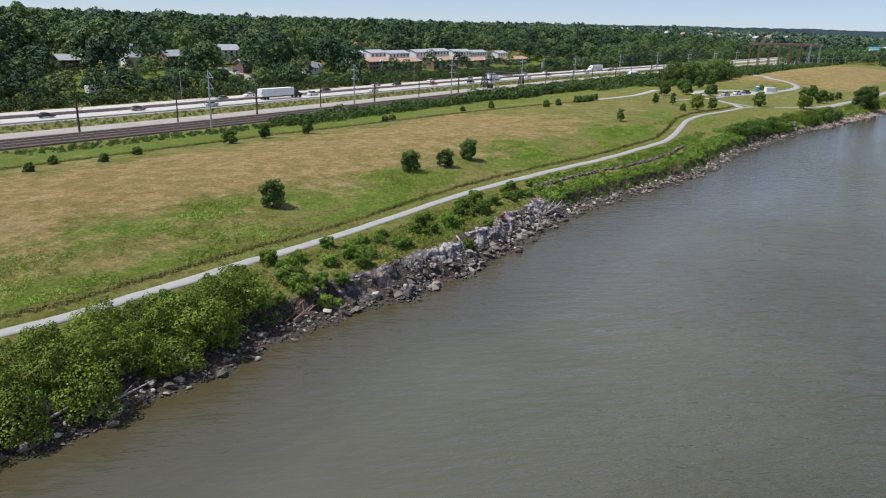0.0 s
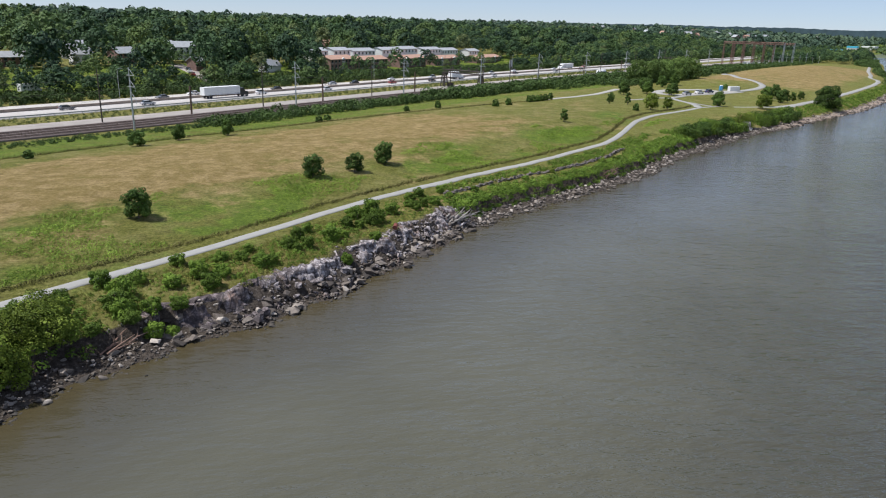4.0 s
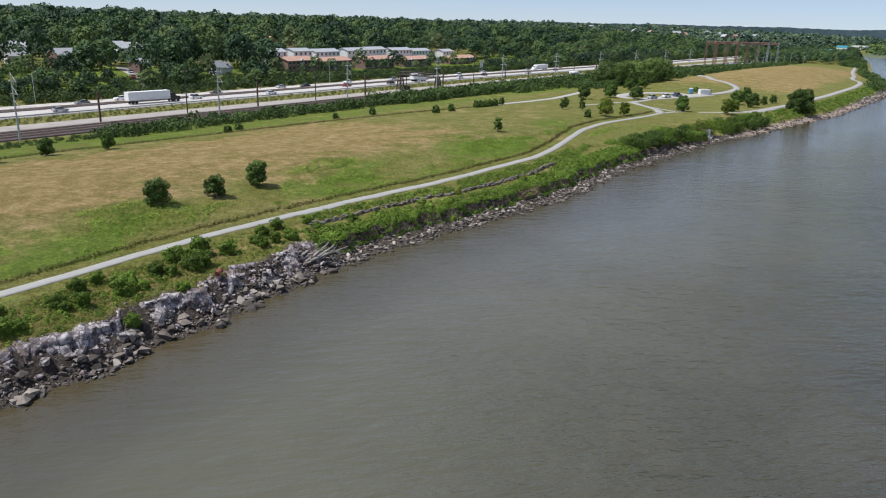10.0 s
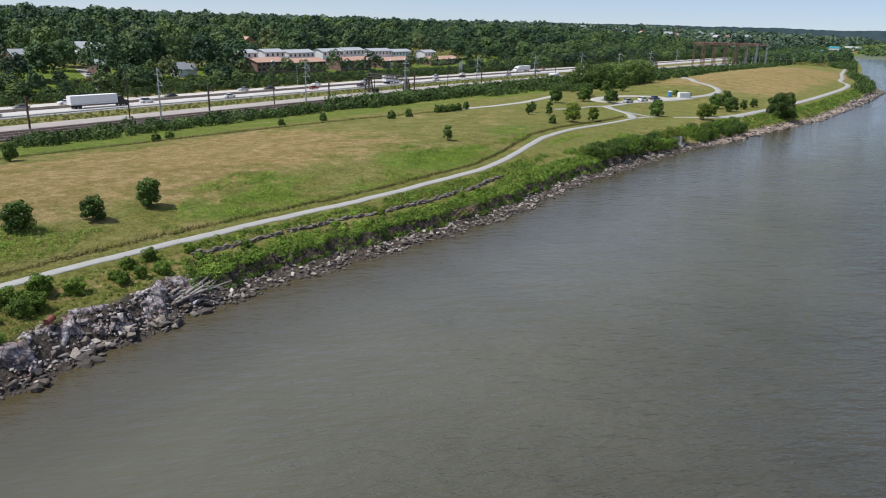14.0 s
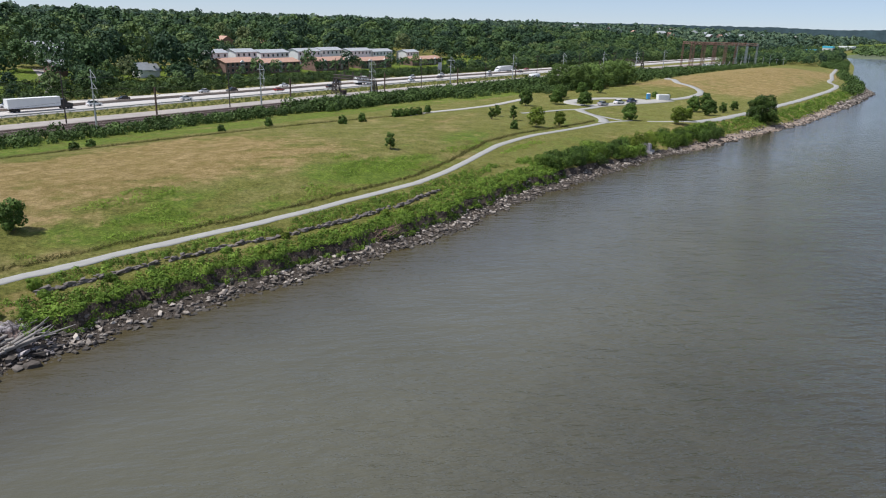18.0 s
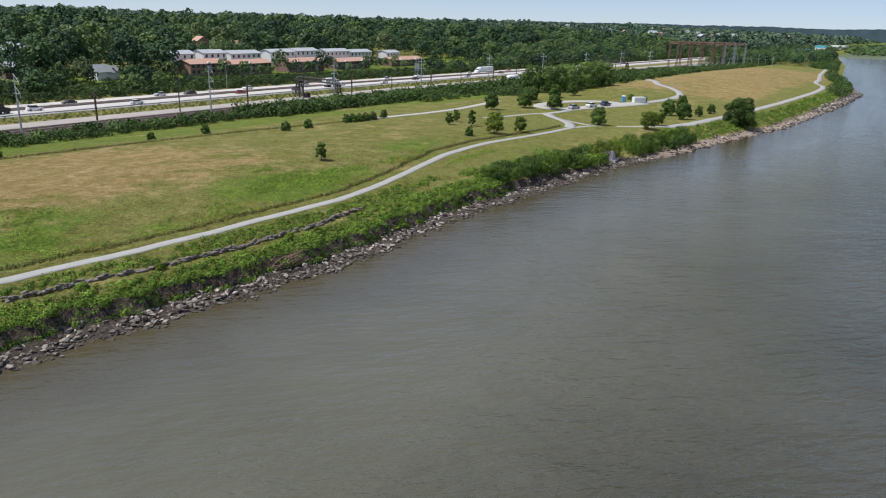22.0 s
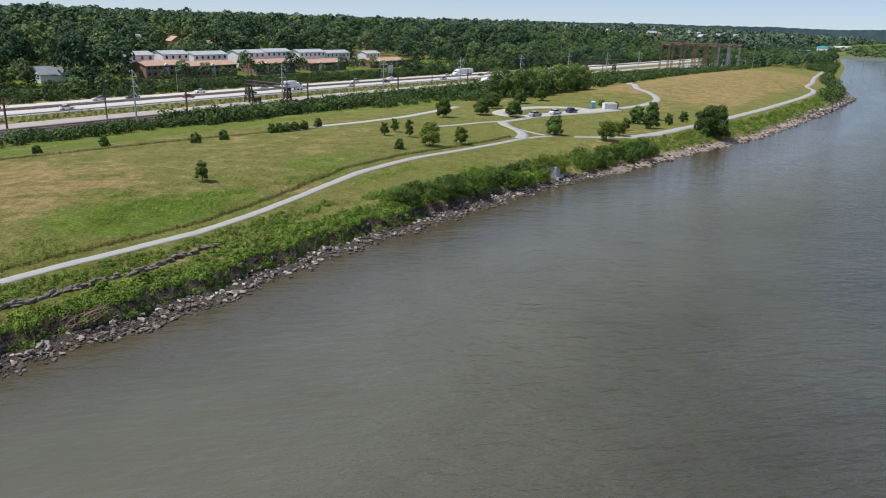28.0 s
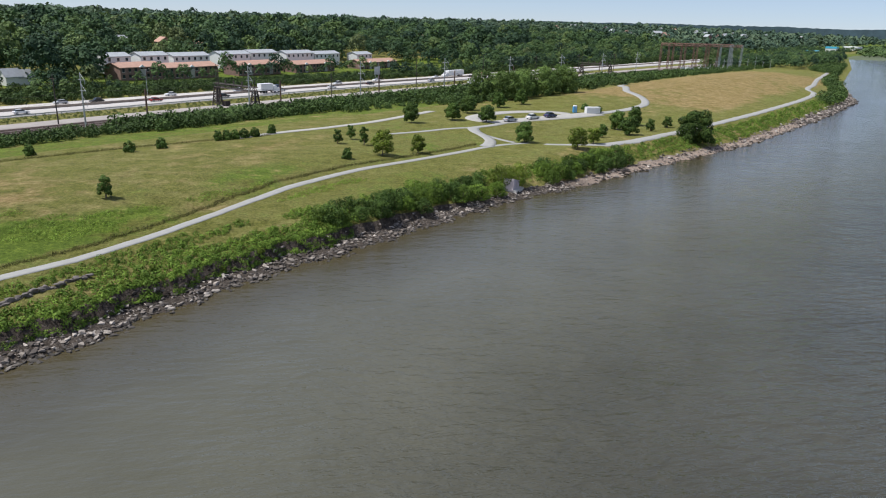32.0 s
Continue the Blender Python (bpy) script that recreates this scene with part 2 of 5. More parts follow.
def woods_mat(name, stops, blend=0.3):
    """Woodland: the attribute gives each tree its own green, with small drifts in each crown."""
    m, nt, p = nodes_of(name)
    at = nt.nodes.new("ShaderNodeAttribute")
    at.attribute_name = "tone"
    col = ramp(nt, at.outputs["Fac"], stops)
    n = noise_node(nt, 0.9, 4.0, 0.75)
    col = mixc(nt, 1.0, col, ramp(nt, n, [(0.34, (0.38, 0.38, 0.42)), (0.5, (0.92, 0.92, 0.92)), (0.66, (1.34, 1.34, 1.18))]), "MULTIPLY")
    nt.links.new(col, p.inputs["Base Color"])
    p.inputs["Roughness"].default_value = 0.7
    p.inputs["Specular IOR Level"].default_value = 0.2
    tr = nt.nodes.new("ShaderNodeBsdfTranslucent")
    nt.links.new(col, tr.inputs[0])
    mx = nt.nodes.new("ShaderNodeMixShader")
    mx.inputs[0].default_value = 0.1
    nt.links.new(p.outputs[0], mx.inputs[1])
    nt.links.new(tr.outputs[0], mx.inputs[2])
    nt.links.new(mx.outputs[0], nt.nodes["Material Output"].inputs[0])
    return m


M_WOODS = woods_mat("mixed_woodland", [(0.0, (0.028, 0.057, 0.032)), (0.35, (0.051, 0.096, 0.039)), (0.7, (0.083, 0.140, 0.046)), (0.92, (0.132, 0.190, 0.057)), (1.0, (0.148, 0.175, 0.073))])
# Far woods: bluer and paler stops put distance haze into the leaf colour.
M_WOODSAWAY = woods_mat("hazed_distant_woodland", [(0.0, (0.050, 0.088, 0.062)), (0.5, (0.082, 0.132, 0.082)), (1.0, (0.128, 0.178, 0.100))])
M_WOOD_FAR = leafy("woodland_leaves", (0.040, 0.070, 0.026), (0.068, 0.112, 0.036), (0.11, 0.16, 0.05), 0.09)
M_LEAF = leafy("tree_leaves", (0.028, 0.055, 0.010), (0.053, 0.094, 0.017), (0.092, 0.146, 0.028), 0.3)
M_GROVE = leafy("grove_leaves", (0.060, 0.106, 0.024), (0.105, 0.166, 0.038), (0.165, 0.230, 0.058), 0.3)
M_SHRUB = leafy("shrub_leaves", (0.054, 0.086, 0.010), (0.104, 0.146, 0.016), (0.175, 0.222, 0.030), 0.35)
M_HERB = leafy("herb_leaves", (0.042, 0.080, 0.009), (0.086, 0.142, 0.017), (0.150, 0.220, 0.030), 0.35)
M_HEDGE = leafy("hedge_leaves", (0.026, 0.048, 0.012), (0.048, 0.082, 0.021), (0.084, 0.128, 0.034), 0.15)
M_MEADOWLEAF = leafy("meadow_weeds", (0.095, 0.150, 0.018), (0.150, 0.225, 0.028), (0.20, 0.285, 0.040), 0.2)
M_BANKGRASS = leafy("bank_grass_blades", (0.070, 0.078, 0.014), (0.140, 0.146, 0.028), (0.235, 0.220, 0.062), 0.3)
M_EDGE = leafy("tall_grass", (0.060, 0.066, 0.016), (0.105, 0.104, 0.028), (0.19, 0.16, 0.055), 0.3)
M_VERGE = leafy("verge_weeds", (0.060, 0.082, 0.022), (0.108, 0.134, 0.038), (0.165, 0.186, 0.062), 0.2)
M_BARK = plain("bark", (0.13, 0.10, 0.075), 0.9, 0, 0.4, 6)
M_TRAIL = plain("trail_asphalt", (0.31, 0.30, 0.275), 0.9, 0, 0.12, 0.7)
M_LOT = plain("lot_gravel", (0.36, 0.34, 0.305), 0.95, 0, 0.15, 0.5)
M_BALLAST = plain("ballast", (0.15, 0.115, 0.10), 0.95, 0, 0.35, 0.6)
M_GRAVEL = plain("service_gravel", (0.31, 0.275, 0.245), 0.95, 0, 0.2, 0.25)
M_HWY = plain("concrete_road", (0.46, 0.425, 0.39), 0.85, 0, 0.1, 0.2)
M_CONC = plain("concrete", (0.45, 0.43, 0.40), 0.85, 0, 0.2, 1.0)
M_RUST = plain("rusty_steel", (0.10, 0.065, 0.05), 0.8, 0.3, 0.35, 1.5)
M_GALV = plain("galvanised_steel", (0.45, 0.46, 0.47), 0.5, 0.6, 0.15, 1.0)
M_DARKW = plain("creosoted_pole", (0.05, 0.04, 0.035), 0.85, 0, 0.3, 3)
M_BRICK = plain("brick_wall", (0.23, 0.145, 0.12), 0.9, 0, 0.25, 0.8)
M_TERRA = plain("red_shingle_roof", (0.43, 0.26, 0.19), 0.85, 0, 0.2, 0.6)
M_GREYROOF = plain("grey_shingle_roof", (0.36, 0.37, 0.38), 0.85, 0, 0.2, 0.6)
M_WHITE = plain("white_siding", (0.72, 0.72, 0.70), 0.6, 0, 0.06, 0.8)
M_BLUESIDE = plain("pale_blue_siding", (0.30, 0.48, 0.66), 0.6, 0, 0.06, 0.8)
M_GLASS = plain("window_glass", (0.03, 0.04, 0.05), 0.1, 0, 0.2, 1.0)
M_REDSTEEL = plain("red_oxide_steel", (0.25, 0.135, 0.105), 0.7, 0.1, 0.25, 1.0)
M_SLAG = plain("pale_slag", (0.46, 0.40, 0.41), 0.9, 0, 0.35, 0.9)
M_OLDSTONE = plain("old_wall_stone", (0.150, 0.128, 0.112), 0.9, 0, 0.45, 1.2)
M_TWIG = plain("red_brown_wood", (0.24, 0.15, 0.11), 0.9, 0, 0.3, 3)
M_DRIFT = plain("driftwood", (0.30, 0.27, 0.24), 0.9, 0, 0.3, 3)


# ---- mesh building ----
class MB:
    """Gathers vertices and faces of one mesh."""

    def __init__(self):
        self.v, self.f = [], []

    def box(self, c, size, m=None, taper=1.0):
        x, y, z = (q / 2 for q in size)
        n = len(self.v)
        for k, (sx, sy, sz) in enumerate(((-1, -1, -1), (1, -1, -1), (1, 1, -1), (-1, 1, -1), (-1, -1, 1), (1, -1, 1), (1, 1, 1), (-1, 1, 1))):
            t = taper if sz > 0 else 1.0
            p = Vector((sx * x * t, sy * y * t, sz * z))
            if m is not None:
                p = m @ p
            self.v.append(tuple(p + Vector(c)))
        for q in ((0, 3, 2, 1), (4, 5, 6, 7), (0, 1, 5, 4), (1, 2, 6, 5), (2, 3, 7, 6), (3, 0, 4, 7)):
            self.f.append(tuple(n + i for i in q))
        return self

    def bar(self, a, b, r0, r1=None, n=5):
        """A tapered round bar from a to b."""
        a, b = Vector(a), Vector(b)
        r1 = r0 if r1 is None else r1
        q = (b - a).to_track_quat("Z", "Y")
        k = len(self.v)
        for p, r in ((a, r0), (b, r1)):
            for i in range(n):
                w = 2 * math.pi * i / n
                self.v.append(tuple(p + q @ Vector((r * math.cos(w), r * math.sin(w), 0))))
        for i in range(n):
            j = (i + 1) % n
            self.f.append((k + i, k + j, k + n + j, k + n + i))
        self.f.append(tuple(k + n + i for i in range(n)))
        self.f.append(tuple(k + n - 1 - i for i in range(n)))
        return self

    def prism(self, profile, axis_len, at=(0, 0, 0)):
        """Extrudes a profile in the xz plane along y."""
        k, n = len(self.v), len(profile)
        for y in (-axis_len / 2, axis_len / 2):
            for px, pz in profile:
                self.v.append((px + at[0], y + at[1], pz + at[2]))
        for i in range(n):
            j = (i + 1) % n
            self.f.append((k + i, k + n + i, k + n + j, k + j))
        self.f.append(tuple(k + i for i in range(n)))
        self.f.append(tuple(k + 2 * n - 1 - i for i in range(n)))
        return self

    def mesh(self, name, mat, smooth=False):
        me = bpy.data.meshes.new(name)
        me.from_pydata(self.v, [], self.f)
        me.materials.append(mat)
        if smooth:
            me.shade_smooth()
        return me


def np_mesh(name, v, f, mat, smooth=False):
    """A mesh from arrays; f holds faces of equal size."""
    v, f = np.asarray(v, np.float32).reshape(-1, 3), np.asarray(f, np.int32)
    me = bpy.data.meshes.new(name)
    k = f.shape[1]
    me.vertices.add(len(v))
    me.vertices.foreach_set("co", v.ravel())
    me.loops.add(f.size)
    me.loops.foreach_set("vertex_index", f.ravel())
    me.polygons.add(len(f))
    me.polygons.foreach_set("loop_start", np.arange(0, f.size, k, dtype=np.int32))
    me.polygons.foreach_set("loop_total", np.full(len(f), k, np.int32))
    me.materials.append(mat)
    me.update(calc_edges=True)
    if smooth:
        me.shade_smooth()
    return me


def part(name, me, parent, label=""):
    ob = new(name, me)
    ob.parent = parent
    return tagged(ob, label=label)


def put(ob, s, d, z=None, turn=0.0):
    """Stands a thing on the ground at the plan's (s, d); turn is measured from the shore's line."""
    z = float(zg(s, d)) if z is None else z
    p = W(s, d, z)
    ob.matrix_basis = pose(p.x, p.y, p.z, 0, 0, 45 + turn)
    return ob


def spots(ob, where, turns=None):
    """The first place takes the thing itself, the others copies of it."""
    first = True
    out = []
    for i, (s, d) in enumerate(where):
        z = float(zg(s, d))
        p = W(s, d, z)
        turn = turns[i] if turns is not None else 0
        m = pose(p.x, p.y, p.z, 0, 0, 45 + turn)
        if first:
            ob.matrix_basis = m
            out.append(ob)
            first = False
        else:
            out.append(copy_thing(ob, m))
    return out


# ---- leaves ----
def cards(points, normals, size, jitter, seed, aspect=1.0):
    """Small leaf sprays: four-cornered, each turned its own way."""
    r = np.random.default_rng(seed)
    n = len(points)
    nn = normals + r.normal(0, jitter, (n, 3))
    nn /= np.linalg.norm(nn, axis=1)[:, None] + 1e-9
    a = np.cross(nn, r.normal(0, 1, (n, 3)))
    a /= np.linalg.norm(a, axis=1)[:, None] + 1e-9
    b = np.cross(nn, a)
    sz = size * r.uniform(0.6, 1.4, (n, 1))
    a, b = a * sz, b * sz * aspect
    k = r.uniform(0.5, 1.0, (4, n, 1))
    v = np.stack([points - a * k[0], points - b * k[1], points + a * k[2] + nn * sz * 0.15, points + b * k[3]], 1).reshape(-1, 3)
    return v, np.arange(4 * n, dtype=np.int32).reshape(-1, 4)


def lobes_of(r, count, rad, height, base, spread):
    """Centres and radii of the lobes that a crown is made of: widest below the middle."""
    out = []
    n = count + 5
    for i in range(n):
        w = 2.4 * i + r.uniform(-0.4, 0.4)
        h = (i + 0.5) / n * 0.86
        prof = math.sqrt(max(0.05, 1.0 - ((h - 0.30) / 0.72) ** 2))
        q = r.uniform(0.50, 0.82) * spread * prof
        out.append((np.array([q * math.cos(w) * rad, q * math.sin(w) * rad, base + height * h]), rad * r.uniform(0.24, 0.42) * (0.55 + 0.45 * prof)))
    out.append((np.array([0, 0, base + height * 0.36]), rad * 0.70))
    out.append((np.array([r.uniform(-0.1, 0.1) * rad, r.uniform(-0.1, 0.1) * rad, base + height * 0.72]), rad * 0.46))
    return out


def crown(n, card, seed, rad, height, base, count=7, spread=1.0, squash=0.85, jitter=0.38):
    """Points and leaf sprays on the outside of lobes that overlap, with gaps and stray twigs."""
    r = np.random.default_rng(seed)
    lobes = lobes_of(r, count, rad, height, base, spread)
    wts = np.array([q[1] ** 2 for q in lobes])
    pick = r.choice(len(lobes), n * 3, p=wts / wts.sum())
    u = r.normal(0, 1, (n * 3, 3))
    u /= np.linalg.norm(u, axis=1)[:, None]
    cen, rr = np.array([lobes[i][0] for i in pick]), np.array([lobes[i][1] for i in pick])
    pts = cen + u * rr[:, None] * (0.72 + 0.5 * r.beta(2.2, 2.2, (n * 3, 1))) * np.array([1, 1, squash])
    keep = np.ones(len(pts), bool)
    for c, q in lobes:
        dist = np.linalg.norm((pts - c) / np.array([1, 1, squash]), axis=1)
        keep &= dist > q * 0.74
    keep &= pts[:, 2] > 0.05
    pts, u = pts[keep][:n], u[keep][:n]
    return cards(pts, u + np.array([0, 0, 0.25]), card, jitter, seed + 1)


def tree_thing(name, label, category, seed, rad, height, trunk, leaves, card, mat, count=7, girth=0.10):
    """A tree: tapered trunk with limbs, and a crown of leaf sprays."""
    leaves, card = int(leaves * 1.8), card * 0.72
    root = new(name)
    mb = MB()
    mb.bar((0, 0, -0.3), (0.03, 0, trunk + height * 0.35), girth * 1.25, girth * 0.6, 7)
    r = random.Random(seed)
    for i in range(5):
        w = 2 * math.pi * i / 5 + r.uniform(-0.4, 0.4)
        z0 = trunk * 0.8 + height * 0.1 * i * 0.6
        mb.bar((0, 0, z0), (rad * 0.55 * math.cos(w), rad * 0.55 * math.sin(w), z0 + height * 0.3), girth * 0.5, girth * 0.18, 4)
    part("trunk", mb.mesh("trunk", M_BARK), root)
    v, f = crown(leaves, card, seed, rad, height, trunk, count)
    part("crown", np_mesh("crown", v, f, mat), root)
    return tagged(root, label, category)


# ---- ground and river ----
def ground_sheet():
    ss = np.concatenate([np.arange(-900, -20, 40), np.arange(-20, 420, 1.5), np.arange(420, 800, 4), np.arange(800, 1400, 12), np.arange(1400, 7001, 200)])
    ee = np.concatenate([np.arange(-30, -3, 3), np.arange(-3, 20, 0.35), np.arange(20, 130, 2), np.arange(130, 300, 4), np.arange(300, 1000, 25), np.arange(1000, 6001, 250)])
    S, E = np.meshgrid(ss, ee, indexing="ij")
    w = 1 - smooth01(22, 100, E)
    D = 50 + E + (shore_d(S) - 50) * w
    Z = zg(S, D)
    e = D - shore_d(S)
    jag = np.array([[noise.noise((a * 0.35, b * 0.5, 2.2)) for b in ee] for a in ss]) * ((e > -1) & (e < 9))
    Z = Z + 0.35 * jag * np.clip(e / 2, 0, 1) * np.clip((9 - e) / 4, 0, 1)
    v = np.stack([(S - D) * K, (S + D) * K, Z], -1).reshape(-1, 3)
    n, k = len(ss), len(ee)
    i = np.arange((n - 1) * k).reshape(n - 1, k)[:, :-1].ravel()
    f = np.stack([i, i + k, i + k + 1, i + 1], 1)
    me = np_mesh("ground", v, f, M_GROUND, True)
    nz = np.array([[noise.fractal((a * 0.02, b * 0.045, 0), 0.7, 2.0, 4) for b in ee] for a in ss])
    dry = smooth01(74, 94, D) * (1 - smooth01(118, 134, D)) * (1 - smooth01(150, 200, S)) * 0.75
    dry = np.maximum(dry, 0.30 * smooth01(68, 80, D) * (1 - smooth01(118, 140, D)) * (1 - smooth01(60, 110, S)))
    dry = np.maximum(dry, 0.72 * smooth01(385, 420, S) * (1 - smooth01(640, 700, S)) * smooth01(50, 62, D) * (1 - smooth01(112, 128, D)))
    dry = np.maximum(dry, 0.03 * smooth01(200, 240, S) * (1 - smooth01(700, 800, S)) * (1 - smooth01(140, 160, D)))
    dry = np.maximum(dry, 0.5 * smooth01(52, 58, S) * (1 - smooth01(100, 108, S)) * smooth01(5.5, 7, e) * (1 - smooth01(9.5, 12, e)))
    dry = dry * (1 - smooth01(168, 190, D)) + 0.30 * nz * (D < 165)
    stony = ((e > -4) & (e < 4.0)).astype(float)
    blf = smooth01(44, 49, S) * (1 - smooth01(98, 104, S))
    stony = np.maximum(stony, (e > -4) * (1 - smooth01(4.2, 5.6, e)) * blf)
    stony = stony * (1 - smooth01(590, 640, S))
    sand = smooth01(258, 275, S) * (1 - smooth01(420, 520, S)) * (e > -4) * (1 - smooth01(3.0, 4.2, e)) * 0.85
    wet = np.array([[noise.fractal((a * 0.035, b * 0.07, 6.0), 0.7, 2.0, 3) for b in ee] for a in ss])
    lush = (0.46 * wet + 0.11) * smooth01(66, 69, D) * (1 - smooth01(80, 92, D)) * (1 - smooth01(190, 240, S)) + 0.07 * smooth01(200, 240, S) * (D < 132) + 0.19 * ((D > 134) & (D < 166)) + 0.06 * ((D > 60) & (D < 68) & (S < 240)) + 0.25 * ((D > 255) & (D < 335))
    for nm, val in (("dry", dry), ("stony", stony), ("sand", sand), ("lush", lush)):
        a = me.attributes.new(nm, "FLOAT", "POINT")
        a.data.foreach_set("value", np.ascontiguousarray(val, np.float32).ravel())
    return tagged(new("ground", me), "grassy riverside ground with green and dried golden meadow", "ground", kind="structure")


ground_sheet()


def river():
    ss = np.concatenate([np.arange(-6000, -100, 500), np.arange(-100, 700, 4), np.arange(700, 1400, 25), np.arange(1400, 6001, 400)])
    ee = np.array([-7000, -2000, -700, -250, -100, -75, -60, -52, -46, -40, -35, -30, -25, -20, -17, -14, -10, -7.5, -5.5, -4, -3, -2, -1, 0, 2, 5.0])
    S, E = np.meshgrid(ss, ee, indexing="ij")
    D = shore_d(S) + E
    v = np.stack([(S - D) * K, (S + D) * K, np.zeros_like(S)], -1).reshape(-1, 3)
    n, k = len(ss), len(ee)
    i = np.arange((n - 1) * k).reshape(n - 1, k)[:, :-1].ravel()
    me = np_mesh("water", v, np.stack([i, i + k, i + k + 1, i + 1], 1), M_WATER)
    near = 1 - smooth01(700, 1400, S)
    for nm, val in (("silt", np.exp(np.minimum(E, 0) / 5.5)), ("pale_band", smooth01(-62, -26, E) * (1 - 0.7 * smooth01(-18, -3, E)) * near), ("swell", 0.25 + 0.75 * smooth01(14, 50, -E))):
        a = me.attributes.new(nm, "FLOAT", "POINT")
        a.data.foreach_set("value", np.ascontiguousarray(val, np.float32).ravel())
    return me


me = river()
tagged(new("water", me), "murky brown tidal river with small wind ripples", "river", kind="structure")


def ribbon(name, pts, width, mat, lift, label, category, step=2.0, kind="structure", thick=0.25, flat=None):
    """A strip of paving that follows the ground."""
    P = np.array(pts, float)
    seg = np.r_[0, np.cumsum(np.hypot(*np.diff(P, axis=0).T))]
    n = max(2, int(seg[-1] / step))
    t = np.linspace(0, seg[-1], n)
    C = np.stack([np.interp(t, seg, P[:, 0]), np.interp(t, seg, P[:, 1])], 1)
    k = max(1, int(4 / step))
    pad = np.pad(C, ((k, k), (0, 0)), "edge")
    C[1:-1] = np.mean([pad[i : i + n] for i in range(2 * k + 1)], axis=0)[1:-1]
    T = np.gradient(C, axis=0)
    T /= np.linalg.norm(T, axis=1)[:, None]
    N = np.stack([-T[:, 1], T[:, 0]], 1)
    wid = np.full(n, width) if np.isscalar(width) else np.interp(t, seg, width)
    rows = []
    for q in (-1, -1, -0.33, 0.33, 1, 1):
        D = C + N * (q * wid / 2)[:, None]
        z = zg(D[:, 0], D[:, 1]) if flat is None else np.full(n, flat)
        rows.append(np.stack([(D[:, 0] - D[:, 1]) * K, (D[:, 0] + D[:, 1]) * K, z + lift], 1))
    rows[0][:, 2] -= thick
    rows[-1][:, 2] -= thick
    v = np.stack(rows, 1).reshape(-1, 3)
    i = (np.arange(n - 1)[:, None] * 6 + np.arange(5)[None]).ravel()
    f = np.stack([i, i + 6, i + 7, i + 1], 1)[:, ::-1]
    return tagged(new(name, np_mesh(name, v, f, mat)), label, category, kind=kind)


TRAIL = [(-60, 70), (0, 64.5), (27, 62.4), (41, 63), (48, 63.2), (57, 62.8), (70, 63.6), (83.5, 64.9), (92, 65.4), (104, 65.5), (121, 64.7), (131, 63.6), (143, 63), (157, 63.1), (164, 62.9), (173, 63.6), (185, 66), (211, 72.5), (231, 74.8), (250, 74.5), (266, 74.5), (275.8, 75), (280, 74.5), (286, 73.4), (290, 71.2)]
ribbon("path_riverside", TRAIL, 1.5, M_TRAIL, 0.045, "pale grey paved riverside trail through the grass", "path")
ribbon("path_shore", [(291, 67), (292, 62.8), (295, 56.3), (301, 53.8), (314.6, 51.2), (326.6, 50.1), (345, 48), (370, 46.5), (410, 44.8), (445, 44.1), (481, 43.6), (515, 44.6), (535, 47.5), (541, 52), (556, 54), (586, 56.8), (655, 66.6), (769, 78.6)], 2.6, M_TRAIL, 0.07, "pale grey paved trail along the shore", "path")
ribbon("path_link", [(275.8, 75), (281.5, 77), (286.9, 81.3), (289.3, 85.8), (292.6, 90.7), (297, 93.0)], [3.4, 3.0, 2.8, 2.8, 3.0, 3.4], M_TRAIL, 0.09, "pale paved link from the trail to the car park", "path", 1.0)
ribbon("path_spur", [(289.6, 86.5), (288.9, 82.6), (287.7, 78.2), (287.9, 74)], 1.6, M_TRAIL, 0.08, "short pale paved spur that joins two trails", "path", 1.0)
ribbon("path_field", [(297, 93), (290.7, 96.1), (280.4, 96.6), (268, 99)], 1.6, M_TRAIL, 0.07, "narrow pale path across the grass", "path")
ribbon("path_entry", [(296, 93), (300, 93), (306.5, 92), (313.5, 92.8)], 2.4, M_TRAIL, 0.075, "pale paved entry to the car park", "path", 1.0)
ribbon("path_service", [(236, 119), (251, 119.5), (262, 118), (282, 118), (300, 121), (318, 124)], 3.0, M_LOT, 0.07, "pale gravel service track across the grass", "path")
ribbon("lane_far", [(311, 97), (309, 101), (312, 105), (323, 106.3), (334.8, 104.4), (343, 99), (347, 93), (347, 89)], 4.6, M_LOT, 0.085, "pale gravel lane behind the car park's grass island", "lane")
ribbon("car_park", [(309, 94.6), (318.7, 93.4), (333.4, 89.7), (346, 86.4), (358.4, 83.6)], [5, 6, 6, 6, 6], M_LOT, 0.08, "pale gravel car park beside the grove", "car park")
ribbon("path_loop", [(356, 84.3), (368.7, 81.7), (379.6, 80.4), (394.5, 81), (405.8, 85.7), (415.5, 93), (427, 102.5), (447, 111), (456, 118), (470, 121)], 3.0, M_TRAIL, 0.09, "pale paved loop path around the mound", "path")


def along(d0, s0=-150, s1=1500, step=20):
    return [(s, float(d0 + bend(s))) for s in np.arange(s0, s1 + 1, step)]


ribbon("driveway", [(205, 258), (211, 268), (220, 290), (228, 310), (236, 331)], 6.5, M_GRAVEL, 0.07, "grey paved driveway running up between lawns to the houses", "driveway")
ribbon("railway_bed", along(175), 13, M_BALLAST, 0.35, "dark brown ballasted railway bed with several tracks", "railway", 5, thick=0.6)
ribbon("road_service", along(187), 10, M_GRAVEL, 0.06, "pale gravel service road beside the railway", "road", 5)
ribbon("road_highway", along(219), 28, M_HWY, 0.12, "pale concrete highway with several lanes each way", "road", 5)

